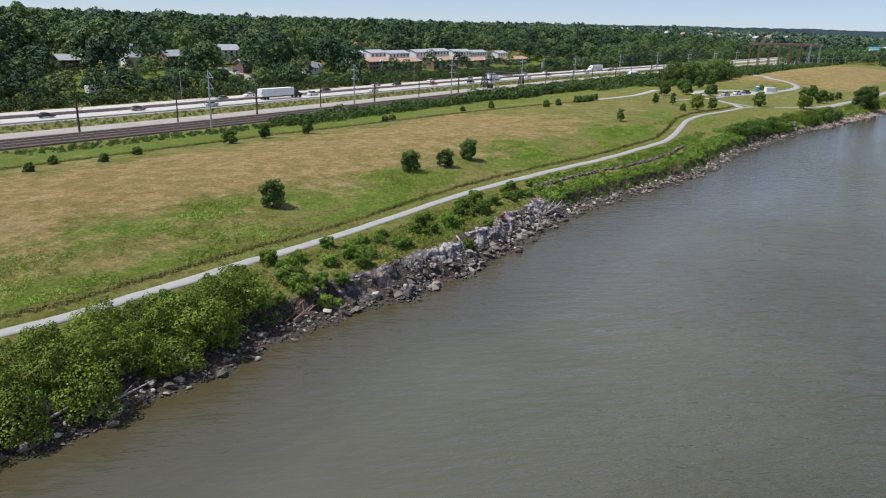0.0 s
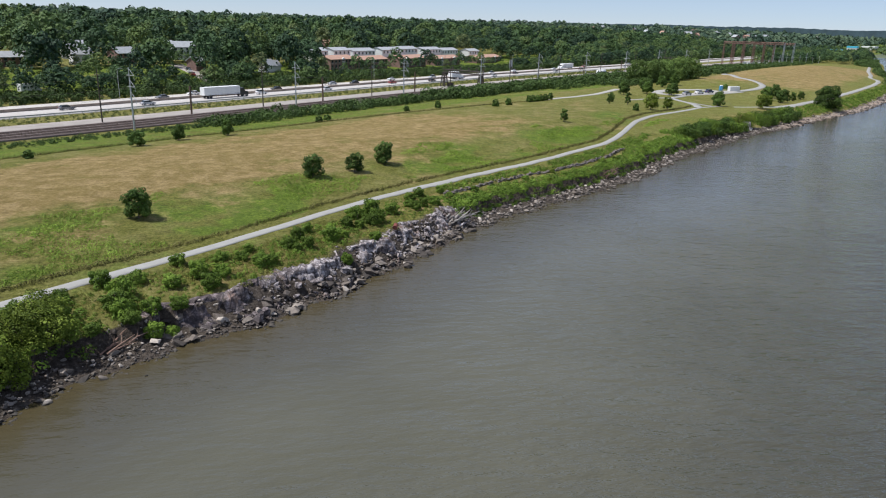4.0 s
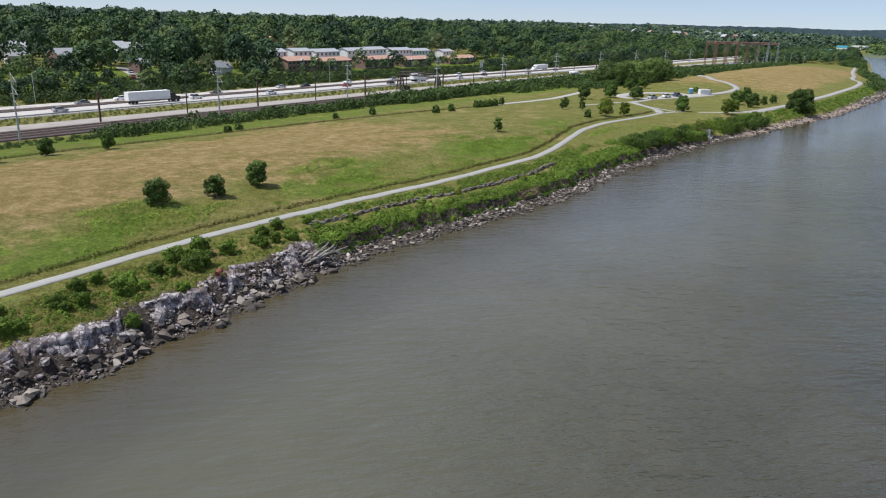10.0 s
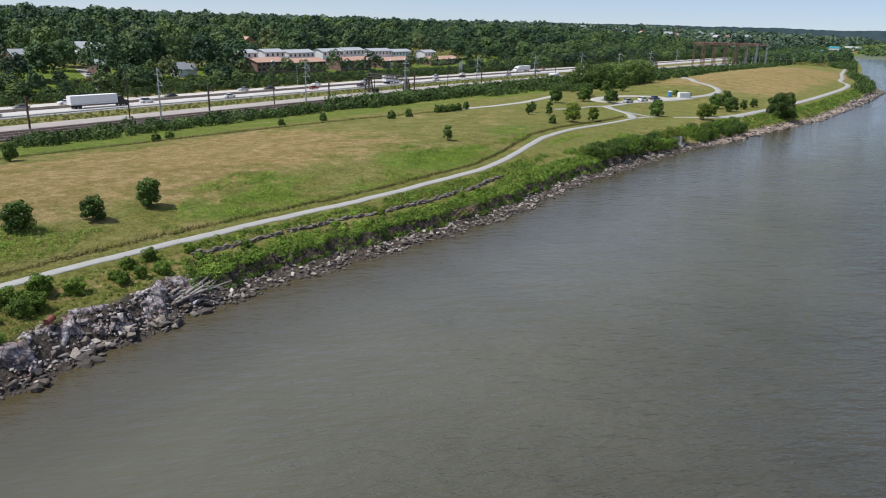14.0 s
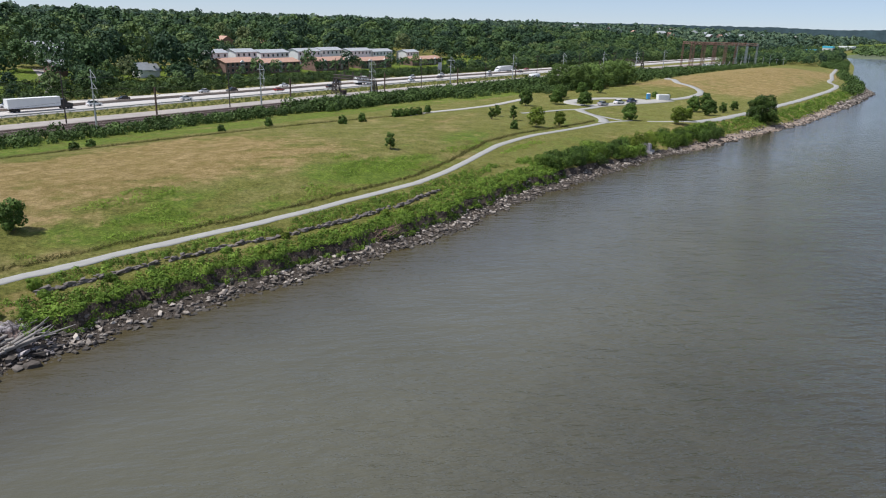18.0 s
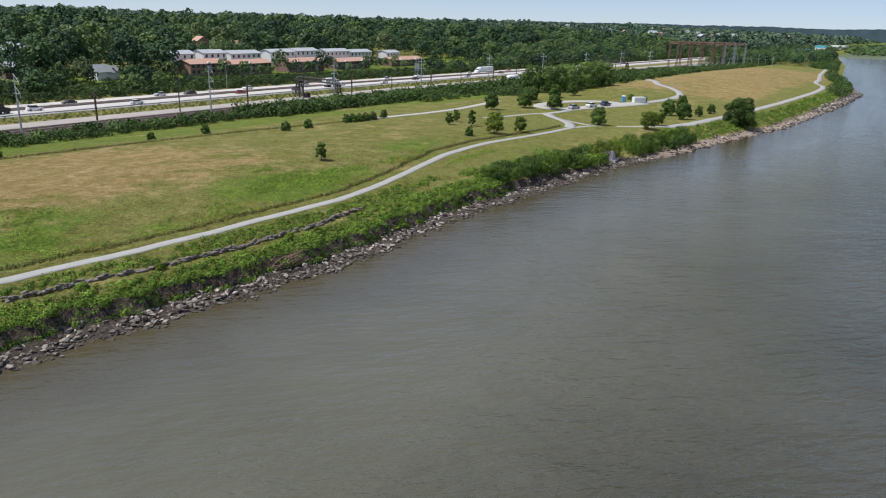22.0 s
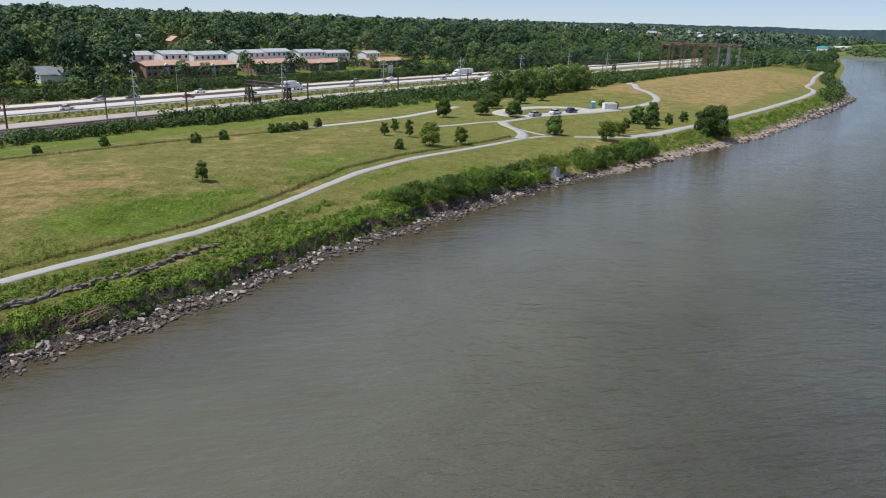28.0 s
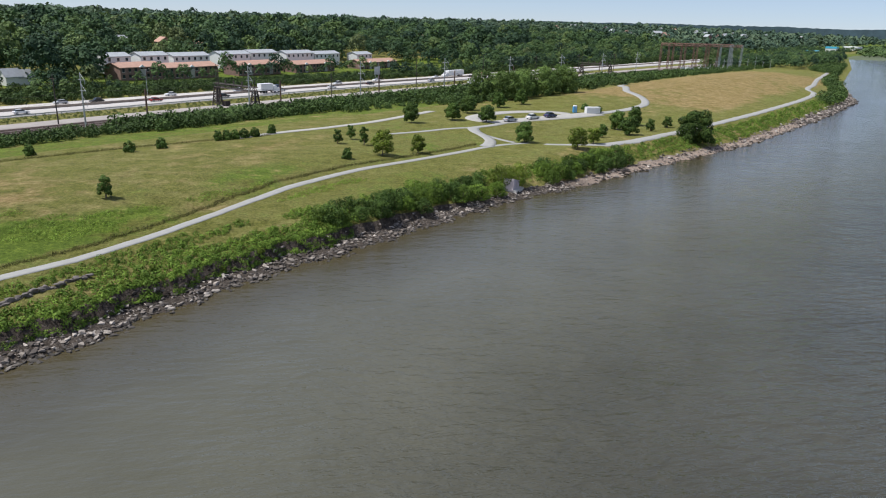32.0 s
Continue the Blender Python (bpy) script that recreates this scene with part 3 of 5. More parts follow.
# ---- woodland ----
# what stands behind the highway and shows between the trees: (s, d, height of the lowest part that shows, half its width, from where on the river, to where)
SEEN = [(163, 345, 7.2, 7, 0, 30), (194, 345, 8.0, 5, 0, 34), (208, 380, 10.5, 6, 0, 34), (215, 345, 7.8, 6, 0, 40), (249, 345, 10.5, 7, 0, 45), (260, 380, 12.8, 7, 0, 40), (230, 305, 6.8, 4, 0, 25),
        (262.5, 288, 2.9, 6.5, 0, 130), (216, 292, 4.2, 7, 0, 45), (317, 297, 4.0, 11, 40, 130), (346, 301, 3.2, 17, 30, 130), (394, 308, 2.6, 17, 20, 130), (442, 314, 1.8, 19, 0, 130), (511, 323, 0.8, 22, 0, 130),
        (412, 470, 13.5, 5, 60, 130), (437, 458, 11.5, 7, 60, 130), (474, 463, 10, 9, 60, 130)]


def clear_yards(s, d):
    """How tall a tree may grow here, as a share of its size: yards and the ground before the houses stay open."""
    q = (s - 306) * 0.134
    if 302 < s < 540 and 289 + q < d < 319 + q:
        return False
    if 284 < d < 312 and 198 + (d - 284) * 0.55 < s < 222 + (d - 284) * 0.50:
        return False
    if 257 < d < 296 and 116 + (d - 257) * 0.5 < s < 160 + (d - 257) * 0.5:
        return 0.6 * (noise.noise((s * 0.3, d * 0.3, 0)) > -0.28)
    if any((s - a + 2) ** 2 + (d - b - 4) ** 2 < (half + 5) ** 2 for a, b, z, half, c0, c1 in SEEN[:8]):
        return False
    k = 1.0
    for a, b, z, half, c0, c1 in SEEN:
        f = (d + 5) / (b + 5)
        if f < 1.03 and c0 + (a - half - c0) * f < s < c1 + (a + half - c1) * f:
            k = min(k, (29.8 - (29.8 - z) * min(f, 1) - float(zg(s, d))) / 12.5)
    return k if k > 0.12 else False


def forest(name, label, sites, variants, mat, seed):
    """Many trees that nobody could count, joined into one object."""
    r = np.random.default_rng(seed)
    V, F, off = [], [], 0
    which = r.integers(0, len(variants), len(sites))
    for (s, d, sc), k in zip(sites, which):
        v, f = variants[k]
        w = r.uniform(0, 6.28)
        c, q = math.cos(w), math.sin(w)
        sx, sz = sc * r.uniform(0.85, 1.15), sc * r.uniform(0.85, 1.15)
        x, y = (v[:, 0] * c - v[:, 1] * q) * sx, (v[:, 0] * q + v[:, 1] * c) * sx
        p = W(s, d, float(zg(s, d)))
        V.append(np.stack([x + p.x, y + p.y, v[:, 2] * sz + p.z], 1))
        F.append(f + off)
        off += len(v)
    me = np_mesh(name, np.concatenate(V), np.concatenate(F), mat)
    a = me.attributes.new("tone", "FLOAT", "POINT")
    a.data.foreach_set("value", np.repeat(r.uniform(0, 1, len(V)), [len(q) for q in V]).astype(np.float32))
    return tagged(new(name, me), label, "plants", kind="stuff")


def scatter(s0, s1, d0, d1, gap, seed, lo=0.75, hi=1.25, keep=None, swell=0.0):
    r = np.random.default_rng(seed)
    out = []
    for s in np.arange(s0, s1, gap):
        for d in np.arange(d0, d1, gap):
            a, b = s + r.uniform(-0.5, 0.5) * gap, d + r.uniform(-0.5, 0.5) * gap
            k = 1.0 if keep is None else float(keep(a, b))
            size = r.uniform(lo, hi) * (1 + swell * noise.noise((a * 0.022, b * 0.022, 1.0)))
            if k > 0:
                out.append((a, b, size * k))
    return out


def bent(sites):
    """Follows the curve of the railway and the highway."""
    return [(s, d + float(bend(s)), k) for s, d, k in sites]


def wood_crown(n, card, seed, rad, height, base, count):
    """A broad crown: many lobes on a dome, so that each tree has lit tops, dark hollows and an uneven outline."""
    r = np.random.default_rng(seed)
    lobes = [(np.array([0, 0, base + height * 0.46]), rad * 0.66)]
    for i in range(count):
        w = 2.4 * i + r.uniform(-0.5, 0.5)
        h = (i + 0.5) / count
        q = rad * math.sqrt(max(0.0, 1 - (max(h - 0.3, 0) / 0.72) ** 2)) * r.uniform(0.52, 0.86)
        lobes.append((np.array([q * math.cos(w), q * math.sin(w), base + height * (0.16 + 0.70 * h)]), rad * r.uniform(0.24, 0.42)))
    wts = np.array([q[1] ** 2 for q in lobes])
    m = n * 4
    pick = r.choice(len(lobes), m, p=wts / wts.sum())
    u = r.normal(0, 1, (m, 3))
    u[:, 2] = np.where(u[:, 2] < -0.3, -u[:, 2], u[:, 2])
    u /= np.linalg.norm(u, axis=1)[:, None]
    cen, rr = np.array([lobes[i][0] for i in pick]), np.array([lobes[i][1] for i in pick])
    pts = cen + u * rr[:, None] * r.uniform(0.88, 1.05, (m, 1))
    keep = (pts[:, 2] > 0.3) & ((pts[:, 2] > base + height * 0.3) | (r.uniform(0, 1, m) < 0.5))
    for c, q in lobes:
        keep &= np.linalg.norm(pts - c, axis=1) > q * 0.80
    pts, u = pts[keep][:n], u[keep][:n]
    return cards(pts, u + np.array([0, 0, 0.2]), card, 0.30, seed + 1)


near_woods = [wood_crown(520, 0.56, 50 + i, 4.6 + 0.3 * (i % 3), 9.5 + 0.6 * (i % 4), 0.6, 13) for i in range(7)]
big_woods = [wood_crown(760, 0.72, 60 + i, 6.6 + 0.7 * (i % 3), 14 + 1.2 * (i % 3), 1.2, 17) for i in range(7)]
upper_woods = [wood_crown(210, 1.3, 65 + i, 7.0, 13 + (i % 3), 1.0, 12) for i in range(6)]
away_woods = [wood_crown(120, 1.9, 90 + i, 8.0, 12 + (i % 3), 1.0, 11) for i in range(5)]
far_woods = [wood_crown(40, 2.9, 70 + i, 8.5, 11, 1.0, 7) for i in range(5)]
scrub = [crown(300, 0.25, 80 + i, 2.2, 2.4, 0.05, 7, jitter=0.45) for i in range(5)]
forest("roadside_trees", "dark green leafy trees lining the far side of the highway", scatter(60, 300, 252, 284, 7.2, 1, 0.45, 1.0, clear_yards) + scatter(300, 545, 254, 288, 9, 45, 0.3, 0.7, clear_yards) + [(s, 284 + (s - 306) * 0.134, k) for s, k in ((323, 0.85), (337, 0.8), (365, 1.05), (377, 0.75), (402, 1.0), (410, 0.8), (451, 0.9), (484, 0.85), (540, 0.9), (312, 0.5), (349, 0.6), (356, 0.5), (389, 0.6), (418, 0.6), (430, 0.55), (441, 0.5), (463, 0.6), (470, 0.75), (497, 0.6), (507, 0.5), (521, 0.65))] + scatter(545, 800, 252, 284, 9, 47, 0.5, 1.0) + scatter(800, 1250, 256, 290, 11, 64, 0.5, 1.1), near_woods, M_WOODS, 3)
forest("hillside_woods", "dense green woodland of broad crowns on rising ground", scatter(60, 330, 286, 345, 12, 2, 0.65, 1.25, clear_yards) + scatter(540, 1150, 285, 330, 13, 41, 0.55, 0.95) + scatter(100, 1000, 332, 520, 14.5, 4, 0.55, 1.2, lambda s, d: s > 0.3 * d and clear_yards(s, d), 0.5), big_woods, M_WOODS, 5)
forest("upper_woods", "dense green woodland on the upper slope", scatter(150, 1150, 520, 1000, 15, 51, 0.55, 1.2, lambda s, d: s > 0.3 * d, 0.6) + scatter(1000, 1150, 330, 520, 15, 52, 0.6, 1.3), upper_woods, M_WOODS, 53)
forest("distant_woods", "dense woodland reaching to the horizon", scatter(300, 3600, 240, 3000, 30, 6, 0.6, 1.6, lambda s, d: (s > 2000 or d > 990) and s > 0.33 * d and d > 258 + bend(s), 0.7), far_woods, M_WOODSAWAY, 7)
forest("valley_woods", "woodland along the valley floor, distance haze in its greens", scatter(1140, 2010, 240, 1000, 20, 73, 0.6, 1.35, lambda s, d: d > 258 + bend(s), 0.5), away_woods, M_WOODSAWAY, 74)
forest("railway_hedge", "low green scrub along the railway fence", scatter(62, 140, 152, 164, 2.0, 18, 0.14, 0.34) + bent(scatter(128, 235, 149, 163, 3.6, 8, 0.6, 1.25)) + bent(scatter(235, 430, 144, 163, 3.4, 9, 0.8, 1.7)) + scatter(300, 430, 128, 146, 4, 19, 0.6, 1.3, lambda s, d: s > 335 or d > 141) + scatter(430, 560, 124, 176, 6, 10, 0.9, 1.7) + scatter(560, 800, 124, 176, 5, 75, 0.5, 1.1), scrub, M_HEDGE, 11)
forest("shore_grove", "dark trees beyond the mound and the substation", scatter(760, 1000, 100, 175, 9, 42, 0.6, 1.0, lambda s, d: d - float(shore_d(s)) > 8) + scatter(1000, 1290, 125, 205, 10, 43, 0.5, 0.9, lambda s, d: d - float(shore_d(s)) > 6) + scatter(960, 1300, 172, 214, 9, 71, 0.35, 0.75) + scatter(1290, 1700, 190, 262, 14, 72, 0.5, 1.0), near_woods, M_WOODS, 44)
forest("roadside_scrub", "dense dark scrub behind the highway fence", bent(scatter(50, 700, 236, 254, 3.6, 48, 0.6, 1.3)) + scatter(700, 1200, 246, 268, 5.5, 63, 1.2, 2.2) + scatter(60, 560, 254, 284, 6.0, 49, 0.6, 1.2, lambda s, d: not (118 + (d - 257) * 0.5 < s < 158 + (d - 257) * 0.5)), scrub, M_HEDGE, 50)
forest("median_scrub", "rough green verge between railway and highway", bent(scatter(60, 620, 193, 203.4, 2.2, 12, 0.10, 0.30)), scrub, M_VERGE, 13)


# ---- far shore and ridge ----
def far_bank():
    ss, dd = np.linspace(0, 1, 40), np.linspace(0, 1, 30)
    S, D = np.meshgrid(ss, dd, indexing="ij")
    edge = 1290 + 26 * np.sin(D * 17) + 60 * D
    s, d = edge + S * 1800, 150 - D * 1500
    z = np.minimum(1.2, S * 1800 * 0.05 - 0.2)
    v = np.stack([(s - d) * K, (s + d) * K, z], -1).reshape(-1, 3)
    i = np.arange(39 * 30).reshape(39, 30)[:, :-1].ravel()
    me = np_mesh("far_bank", v, np.stack([i, i + 30, i + 31, i + 1], 1)[:, ::-1], plain("reed_ground", (0.095, 0.115, 0.055), 0.9, 0, 0.3, 0.05), True)
    return tagged(new("far_bank", me), "low reedy river bank in the distance", "river bank", kind="structure")


far_bank()


def zero_wood(name, label, sites, seed):
    r = np.random.default_rng(seed)
    V, F, off = [], [], 0
    for s, d, sc in sites:
        v, f = far_woods[int(r.integers(0, 5))]
        p = W(s, d, 0.8)
        V.append(v * np.array([sc, sc, sc * 0.8]) + np.array(p))
        F.append(f + off)
        off += len(v)
    return tagged(new(name, np_mesh(name, np.concatenate(V), np.concatenate(F), M_WOOD_FAR)), label, "plants", kind="stuff")


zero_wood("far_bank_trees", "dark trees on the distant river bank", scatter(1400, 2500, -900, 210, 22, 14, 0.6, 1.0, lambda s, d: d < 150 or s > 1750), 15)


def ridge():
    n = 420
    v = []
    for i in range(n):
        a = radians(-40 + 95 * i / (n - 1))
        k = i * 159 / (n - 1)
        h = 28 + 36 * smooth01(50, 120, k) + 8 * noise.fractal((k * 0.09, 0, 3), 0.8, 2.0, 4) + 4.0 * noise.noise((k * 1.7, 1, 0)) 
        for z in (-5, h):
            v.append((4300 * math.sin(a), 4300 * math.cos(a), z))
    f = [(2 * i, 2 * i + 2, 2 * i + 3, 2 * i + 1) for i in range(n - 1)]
    # The blue of the air between is put into the hills' base colour.
    me = np_mesh("backdrop", v, f, plain("hazed_hills", (0.062, 0.100, 0.122), 1.0, 0, 0.35, 0.02))
    return tagged(new("backdrop", me), "wooded hills on the horizon, blue haze in their colour", "hills", kind="structure")


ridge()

# ---- highway and railway fittings ----
CAR_PAINTS = [plain("car_paint_" + n, c, 0.3, 0.0, 0.04, 2.0) for n, c in (("white", (0.75, 0.75, 0.74)), ("silver", (0.42, 0.43, 0.45)), ("black", (0.02, 0.02, 0.022)), ("red", (0.28, 0.03, 0.025)), ("navy", (0.03, 0.05, 0.12)), ("grey", (0.16, 0.16, 0.17)))]
M_TYRE = plain("tyre_rubber", (0.02, 0.02, 0.02), 0.9, 0, 0.2, 8)
M_LAMPGLASS = plain("lamp_glass", (0.7, 0.7, 0.66), 0.2, 0, 0.05, 4)
M_REDLENS = plain("red_lens", (0.35, 0.02, 0.02), 0.3, 0, 0.1, 4)
M_PAINTLINE = plain("road_paint", (0.75, 0.75, 0.72), 0.7, 0, 0.1, 1)
# Barrier colour takes in the dark brown of its shaded side.
M_BARRIER = plain("median_barrier", (0.30, 0.245, 0.20), 0.9, 0, 0.2, 0.6)
M_STEELRAIL = plain("steel_rail", (0.22, 0.16, 0.13), 0.5, 0.5, 0.3, 2)
M_SLEEPER = plain("timber_sleeper", (0.10, 0.08, 0.065), 0.9, 0, 0.3, 2)


def car(name, label, paint, tall=0.0, long=4.6):
    root = new(name)
    h = long / 2
    mb = MB().prism([(-h, 0.35), (-h, 0.85 + tall * 0.3), (-h + 0.5, 0.98 + tall * 0.4), (h - 1.35, 0.95 + tall * 0.2), (h - 0.15, 0.78 + tall * 0.2), (h, 0.6), (h, 0.35)], 1.78)
    part("body", mb.mesh("body", paint), root)
    mb = MB().prism([(-h + 0.45, 0.9 + tall * 0.3), (-h + 0.95, 1.42 + tall), (0.35, 1.44 + tall), (h - 1.3, 0.9 + tall * 0.15)], 1.56)
    part("window", mb.mesh("window", M_GLASS), root, "dark tinted car windows")
    part("roof", MB().box((-h / 2 + 0.62, 0, 1.46 + tall), (long * 0.3, 1.5, 0.06)).mesh("roof", paint), root)
    tyre = MB().bar((0, -0.1, 0), (0, 0.1, 0), 0.34, 0.34, 10).mesh("tyre", M_TYRE)
    rim = MB().bar((0, -0.11, 0), (0, 0.11, 0), 0.18, 0.18, 8).mesh("rim", M_GALV)
    for x in (-h + 0.85, h - 0.9):
        for y in (-0.82, 0.82):
            w = part("wheel", tyre, root)
            w.location = (x, y, 0.34)
            part("rim", rim, w)
    for y in (-0.6, 0.6):
        o = part("headlight", MB().box((0, 0, 0), (0.08, 0.35, 0.14)).mesh("headlight", M_LAMPGLASS), root)
        o.location = (h - 0.02, y, 0.66)
        o = part("tail_light", MB().box((0, 0, 0), (0.08, 0.3, 0.2)).mesh("tail_light", M_REDLENS), root)
        o.location = (-h, y, 0.78)
    return tagged(root, label, "car")


NAMES = ("white", "silver", "black", "red", "navy blue", "dark grey")
sedans = [car("car", f"{n} saloon car on the concrete highway", CAR_PAINTS[i]) for i, n in enumerate(NAMES)]
suvs = [car("car", f"tall {n} sport utility car on the concrete highway", CAR_PAINTS[i], 0.3, 4.8) for i, n in enumerate(NAMES[:3])]
HZ = 1.12
fleet = sedans + suvs
used = [False] * len(fleet)
TRAFFIC = [(78, -4, 2), (93, -4, 2), (121, -4, 5), (146, -8, 1), (160, 5, 5), (176, 9, 0), (198, -4, 6), (214, 5, 2), (231, -8, 0), (252, 9, 1), (263, 5, 8), (281, -4, 3), (296, 9, 0), (309, -8, 2), (327, 5, 7), (343, -4, 1), (352, 9, 4), (371, -8, 0), (388, 5, 6), (402, -4, 2), (421, 9, 0), (447, -8, 1), (468, 5, 0), (492, -4, 2), (523, 9, 3), (560, -8, 0), (601, 5, 1), (640, -4, 0)]
for s, o, k in TRAFFIC:
    p = W(s, 219 + float(bend(s)) + o, HZ)
    m = pose(p.x, p.y, p.z, 0, 0, 45 + (180 if o > 0 else 0))
    if not used[k]:
        fleet[k].matrix_basis, used[k] = m, True
        tagged(fleet[k], group="cars on the highway")
    else:
        copy_thing(fleet[k], m)
for (s, d), k, lab in (((316.5, 93), 1, "silver saloon car parked on the gravel"), ((327, 91.2), 0, "white saloon car parked on the gravel"), ((335.5, 89.6), 4, "navy blue car parked on the gravel")):
    c = car("car", lab, CAR_PAINTS[k], 0.12)
    put(c, s, d, float(zg(s, d)) + 0.09, -14)
    tagged(c, group="cars in the car park")
for (s, d), k, lab in (((216, 286), 3, "red saloon car parked on the driveway"), ((222, 297), 0, "white saloon car parked on the driveway"), ((226, 304), 2, "black saloon car parked on the driveway")):
    c = car("car", lab, CAR_PAINTS[k], 0.1)
    put(c, s - 1.6, d, float(zg(s, d)) + 0.08, 65)
    tagged(c, group="cars on the driveway")


def lorry(name, label, box_mat, length, cab):
    root = new(name)
    part("trailer", MB().box((-length / 2, 0, 2.55), (length, 2.55, 2.8)).mesh("trailer", box_mat), root, "plain white box body")
    part("chassis", MB().box((-length / 2, 0, 1.0), (length * 0.96, 0.9, 0.25)).mesh("chassis", M_DARKW), root)
    part("cab", MB().prism([(0.3, 0.6), (0.3, 3.0), (1.6, 3.2), (2.4, 2.0), (3.8, 1.7), (3.9, 0.6)], 2.4).mesh("cab", cab), root, "cab with bonnet")
    part("windscreen", MB().box((2.05, 0, 2.6), (0.06, 2.0, 0.8), Matrix.Rotation(radians(-32), 3, "Y")).mesh("windscreen", M_GLASS), root)
    tyre = MB().bar((0, -0.17, 0), (0, 0.17, 0), 0.5, 0.5, 10).mesh("wheel", M_TYRE)
    for x in (3.1, 0.9, -length + 1.6, -length + 2.9):
        for y in (-1.02, 1.02):
            part("wheel", tyre, root).location = (x, y, 0.5)
    return tagged(root, label, "truck")


put(lorry("semi_truck", "white box trailer behind a black tractor cab on the highway", M_WHITE, 15.5, CAR_PAINTS[2]), 186, 214.5 + 3, HZ)
put(lorry("semi_truck", "long white articulated truck on the highway", M_WHITE, 15.5, CAR_PAINTS[0]), 478, 231 + 4, HZ, 180)
put(lorry("box_truck", "short white box truck on the highway", M_WHITE, 6.5, CAR_PAINTS[0]), 336, 214 + 10, HZ)
wagon = new("rail_wagon")
part("tank", MB().bar((-4.5, 0, 2.4), (4.5, 0, 2.4), 1.5, 1.5, 14).mesh("tank", M_WHITE, True), wagon, "pale cylindrical tank")
part("chassis", MB().box((0, 0, 0.8), (10, 2, 0.4)).mesh("chassis", M_DARKW), wagon)
for x in (-3.6, 3.6):
    part("bogie", MB().box((x, 0, 0.35), (2.2, 1.8, 0.5)).mesh("bogie", M_RUST), wagon)
tagged(wagon, "pale tank wagon standing on the railway", "rail wagon")
put(wagon, 432, 184, 1.5)


def strip_boxes(name, off, s0, s1, size, mat, label, category, z, step=10, kind="structure"):
    mb = MB()
    rot = Matrix.Rotation(radians(45), 3, "Z")
    for s in np.arange(s0, s1, step):
        d = off + float(bend(s))
        mb.box(tuple(W(s, d, z)), size, rot)
    return tagged(new(name, mb.mesh(name, mat)), label, category, kind=kind)


strip_boxes("barrier_median", 219, -100, 1300, (10.3, 0.5, 0.9), M_BARRIER, "concrete median barrier, its shaded brown put into the colour", "barrier", 1.5)
for k, o in enumerate((-11.8, -8.2, -4.6, -1.2, 1.2, 4.6, 8.2, 11.8)):
    solid = o in (-11.8, 11.8, -1.2, 1.2)
    strip_boxes("trim_lane_line", 219 + o, 40, 700, (10.2 if solid else 3, 0.15, 0.012), M_PAINTLINE, "white painted lane line", "road marking", 1.127, 10 if solid else 12)
rail_root = new("guardrail")
part("rail", strip_boxes("rail_beam", 203.8, 40, 500, (10.2, 0.08, 0.32), M_GALV, "", "", 1.75).data, rail_root)
bpy.data.objects.remove(bpy.data.objects["rail_beam"])
post = MB().box((0, 0, 0.45), (0.15, 0.15, 0.95)).mesh("post", M_GALV)
for s in np.arange(60, 460, 4):
    o = part("post", post, rail_root)
    o.matrix_basis = Matrix.Translation(W(s, 203.8 + float(bend(s)) - 0.12, 1.0)) @ Matrix.Rotation(radians(45), 4, "Z")
tagged(rail_root, "galvanised guardrail with posts beside the highway", "guardrail")

for o in (171.3, 175, 178.7):
    root = new("railway_track")
    for g in (-0.72, 0.72):
        mb = MB()
        for s in np.arange(20, 701, 20):
            d = o + g + float(bend(s))
            mb.v += [tuple(W(s, d + y, z)) for y, z in ((-0.05, 1.38), (0.05, 1.38), (0.05, 1.55), (-0.05, 1.55))]
        n = len(mb.v) // 4
        mb.f = [(4 * k + a, 4 * k + b, 4 * k + 4 + b, 4 * k + 4 + a) for k in range(n - 1) for a, b in ((0, 1), (1, 2), (2, 3), (3, 0))]
        part("rail", mb.mesh("rail", M_STEELRAIL), root)
    mb = MB()
    rot = Matrix.Rotation(radians(45), 3, "Z")
    for s in np.arange(30, 430, 0.75):
        mb.box(tuple(W(s, o + float(bend(s)), 1.36)), (0.24, 2.5, 0.1), rot)
    tagged(part("timber_bed", mb.mesh("timber_bed", M_SLEEPER), root), kind="stuff")
    tagged(root, "rusty railway track on dark ballast", "railway track", group="parallel tracks")


def pylon():
    root = new("line_pylon")
    part("pole", MB().bar((0, 0, -0.5), (0, 0, 15.5), 0.28, 0.12, 8).mesh("pole", M_GALV), root)
    arm = MB().bar((0, 0, 0), (0, -2.1, 0.0), 0.07).bar((0, 0, 1.7), (0, -2.1, 0), 0.06).bar((0, 0, 0), (0, 1.2, 0), 0.06).bar((0, -2.1, 0), (0, -2.1, -1.1), 0.05).mesh("bracket_arm", M_GALV)
    for z in (7.8, 10.8, 13.6):
        part("bracket_arm", arm, root).location = (0, 0, z)
    return tagged(root, "grey steel line pylon with bracket arms", "pylon", "pylons along the railway")


stations = [57 + 57 * k for k in range(0, 11)]
spots(pylon(), [(s, 166.8 + float(bend(s))) for s in stations])
tall_pole = new("catenary_pole")
part("pole", MB().bar((0, 0, -0.5), (0, 0, 14), 0.2, 0.13, 7).mesh("pole", M_DARKW), tall_pole)
part("cross_arm", MB().bar((0, -1.4, 12.6), (0, 1.4, 12.6), 0.07).mesh("cross_arm", M_RUST), tall_pole)
part("bracket_arm", MB().bar((0, -4, 6.6), (0, 0, 7.4), 0.05).mesh("bracket_arm", M_RUST), tall_pole)
tagged(tall_pole, "tall dark catenary pole beside the railway", "pole", "catenary poles")
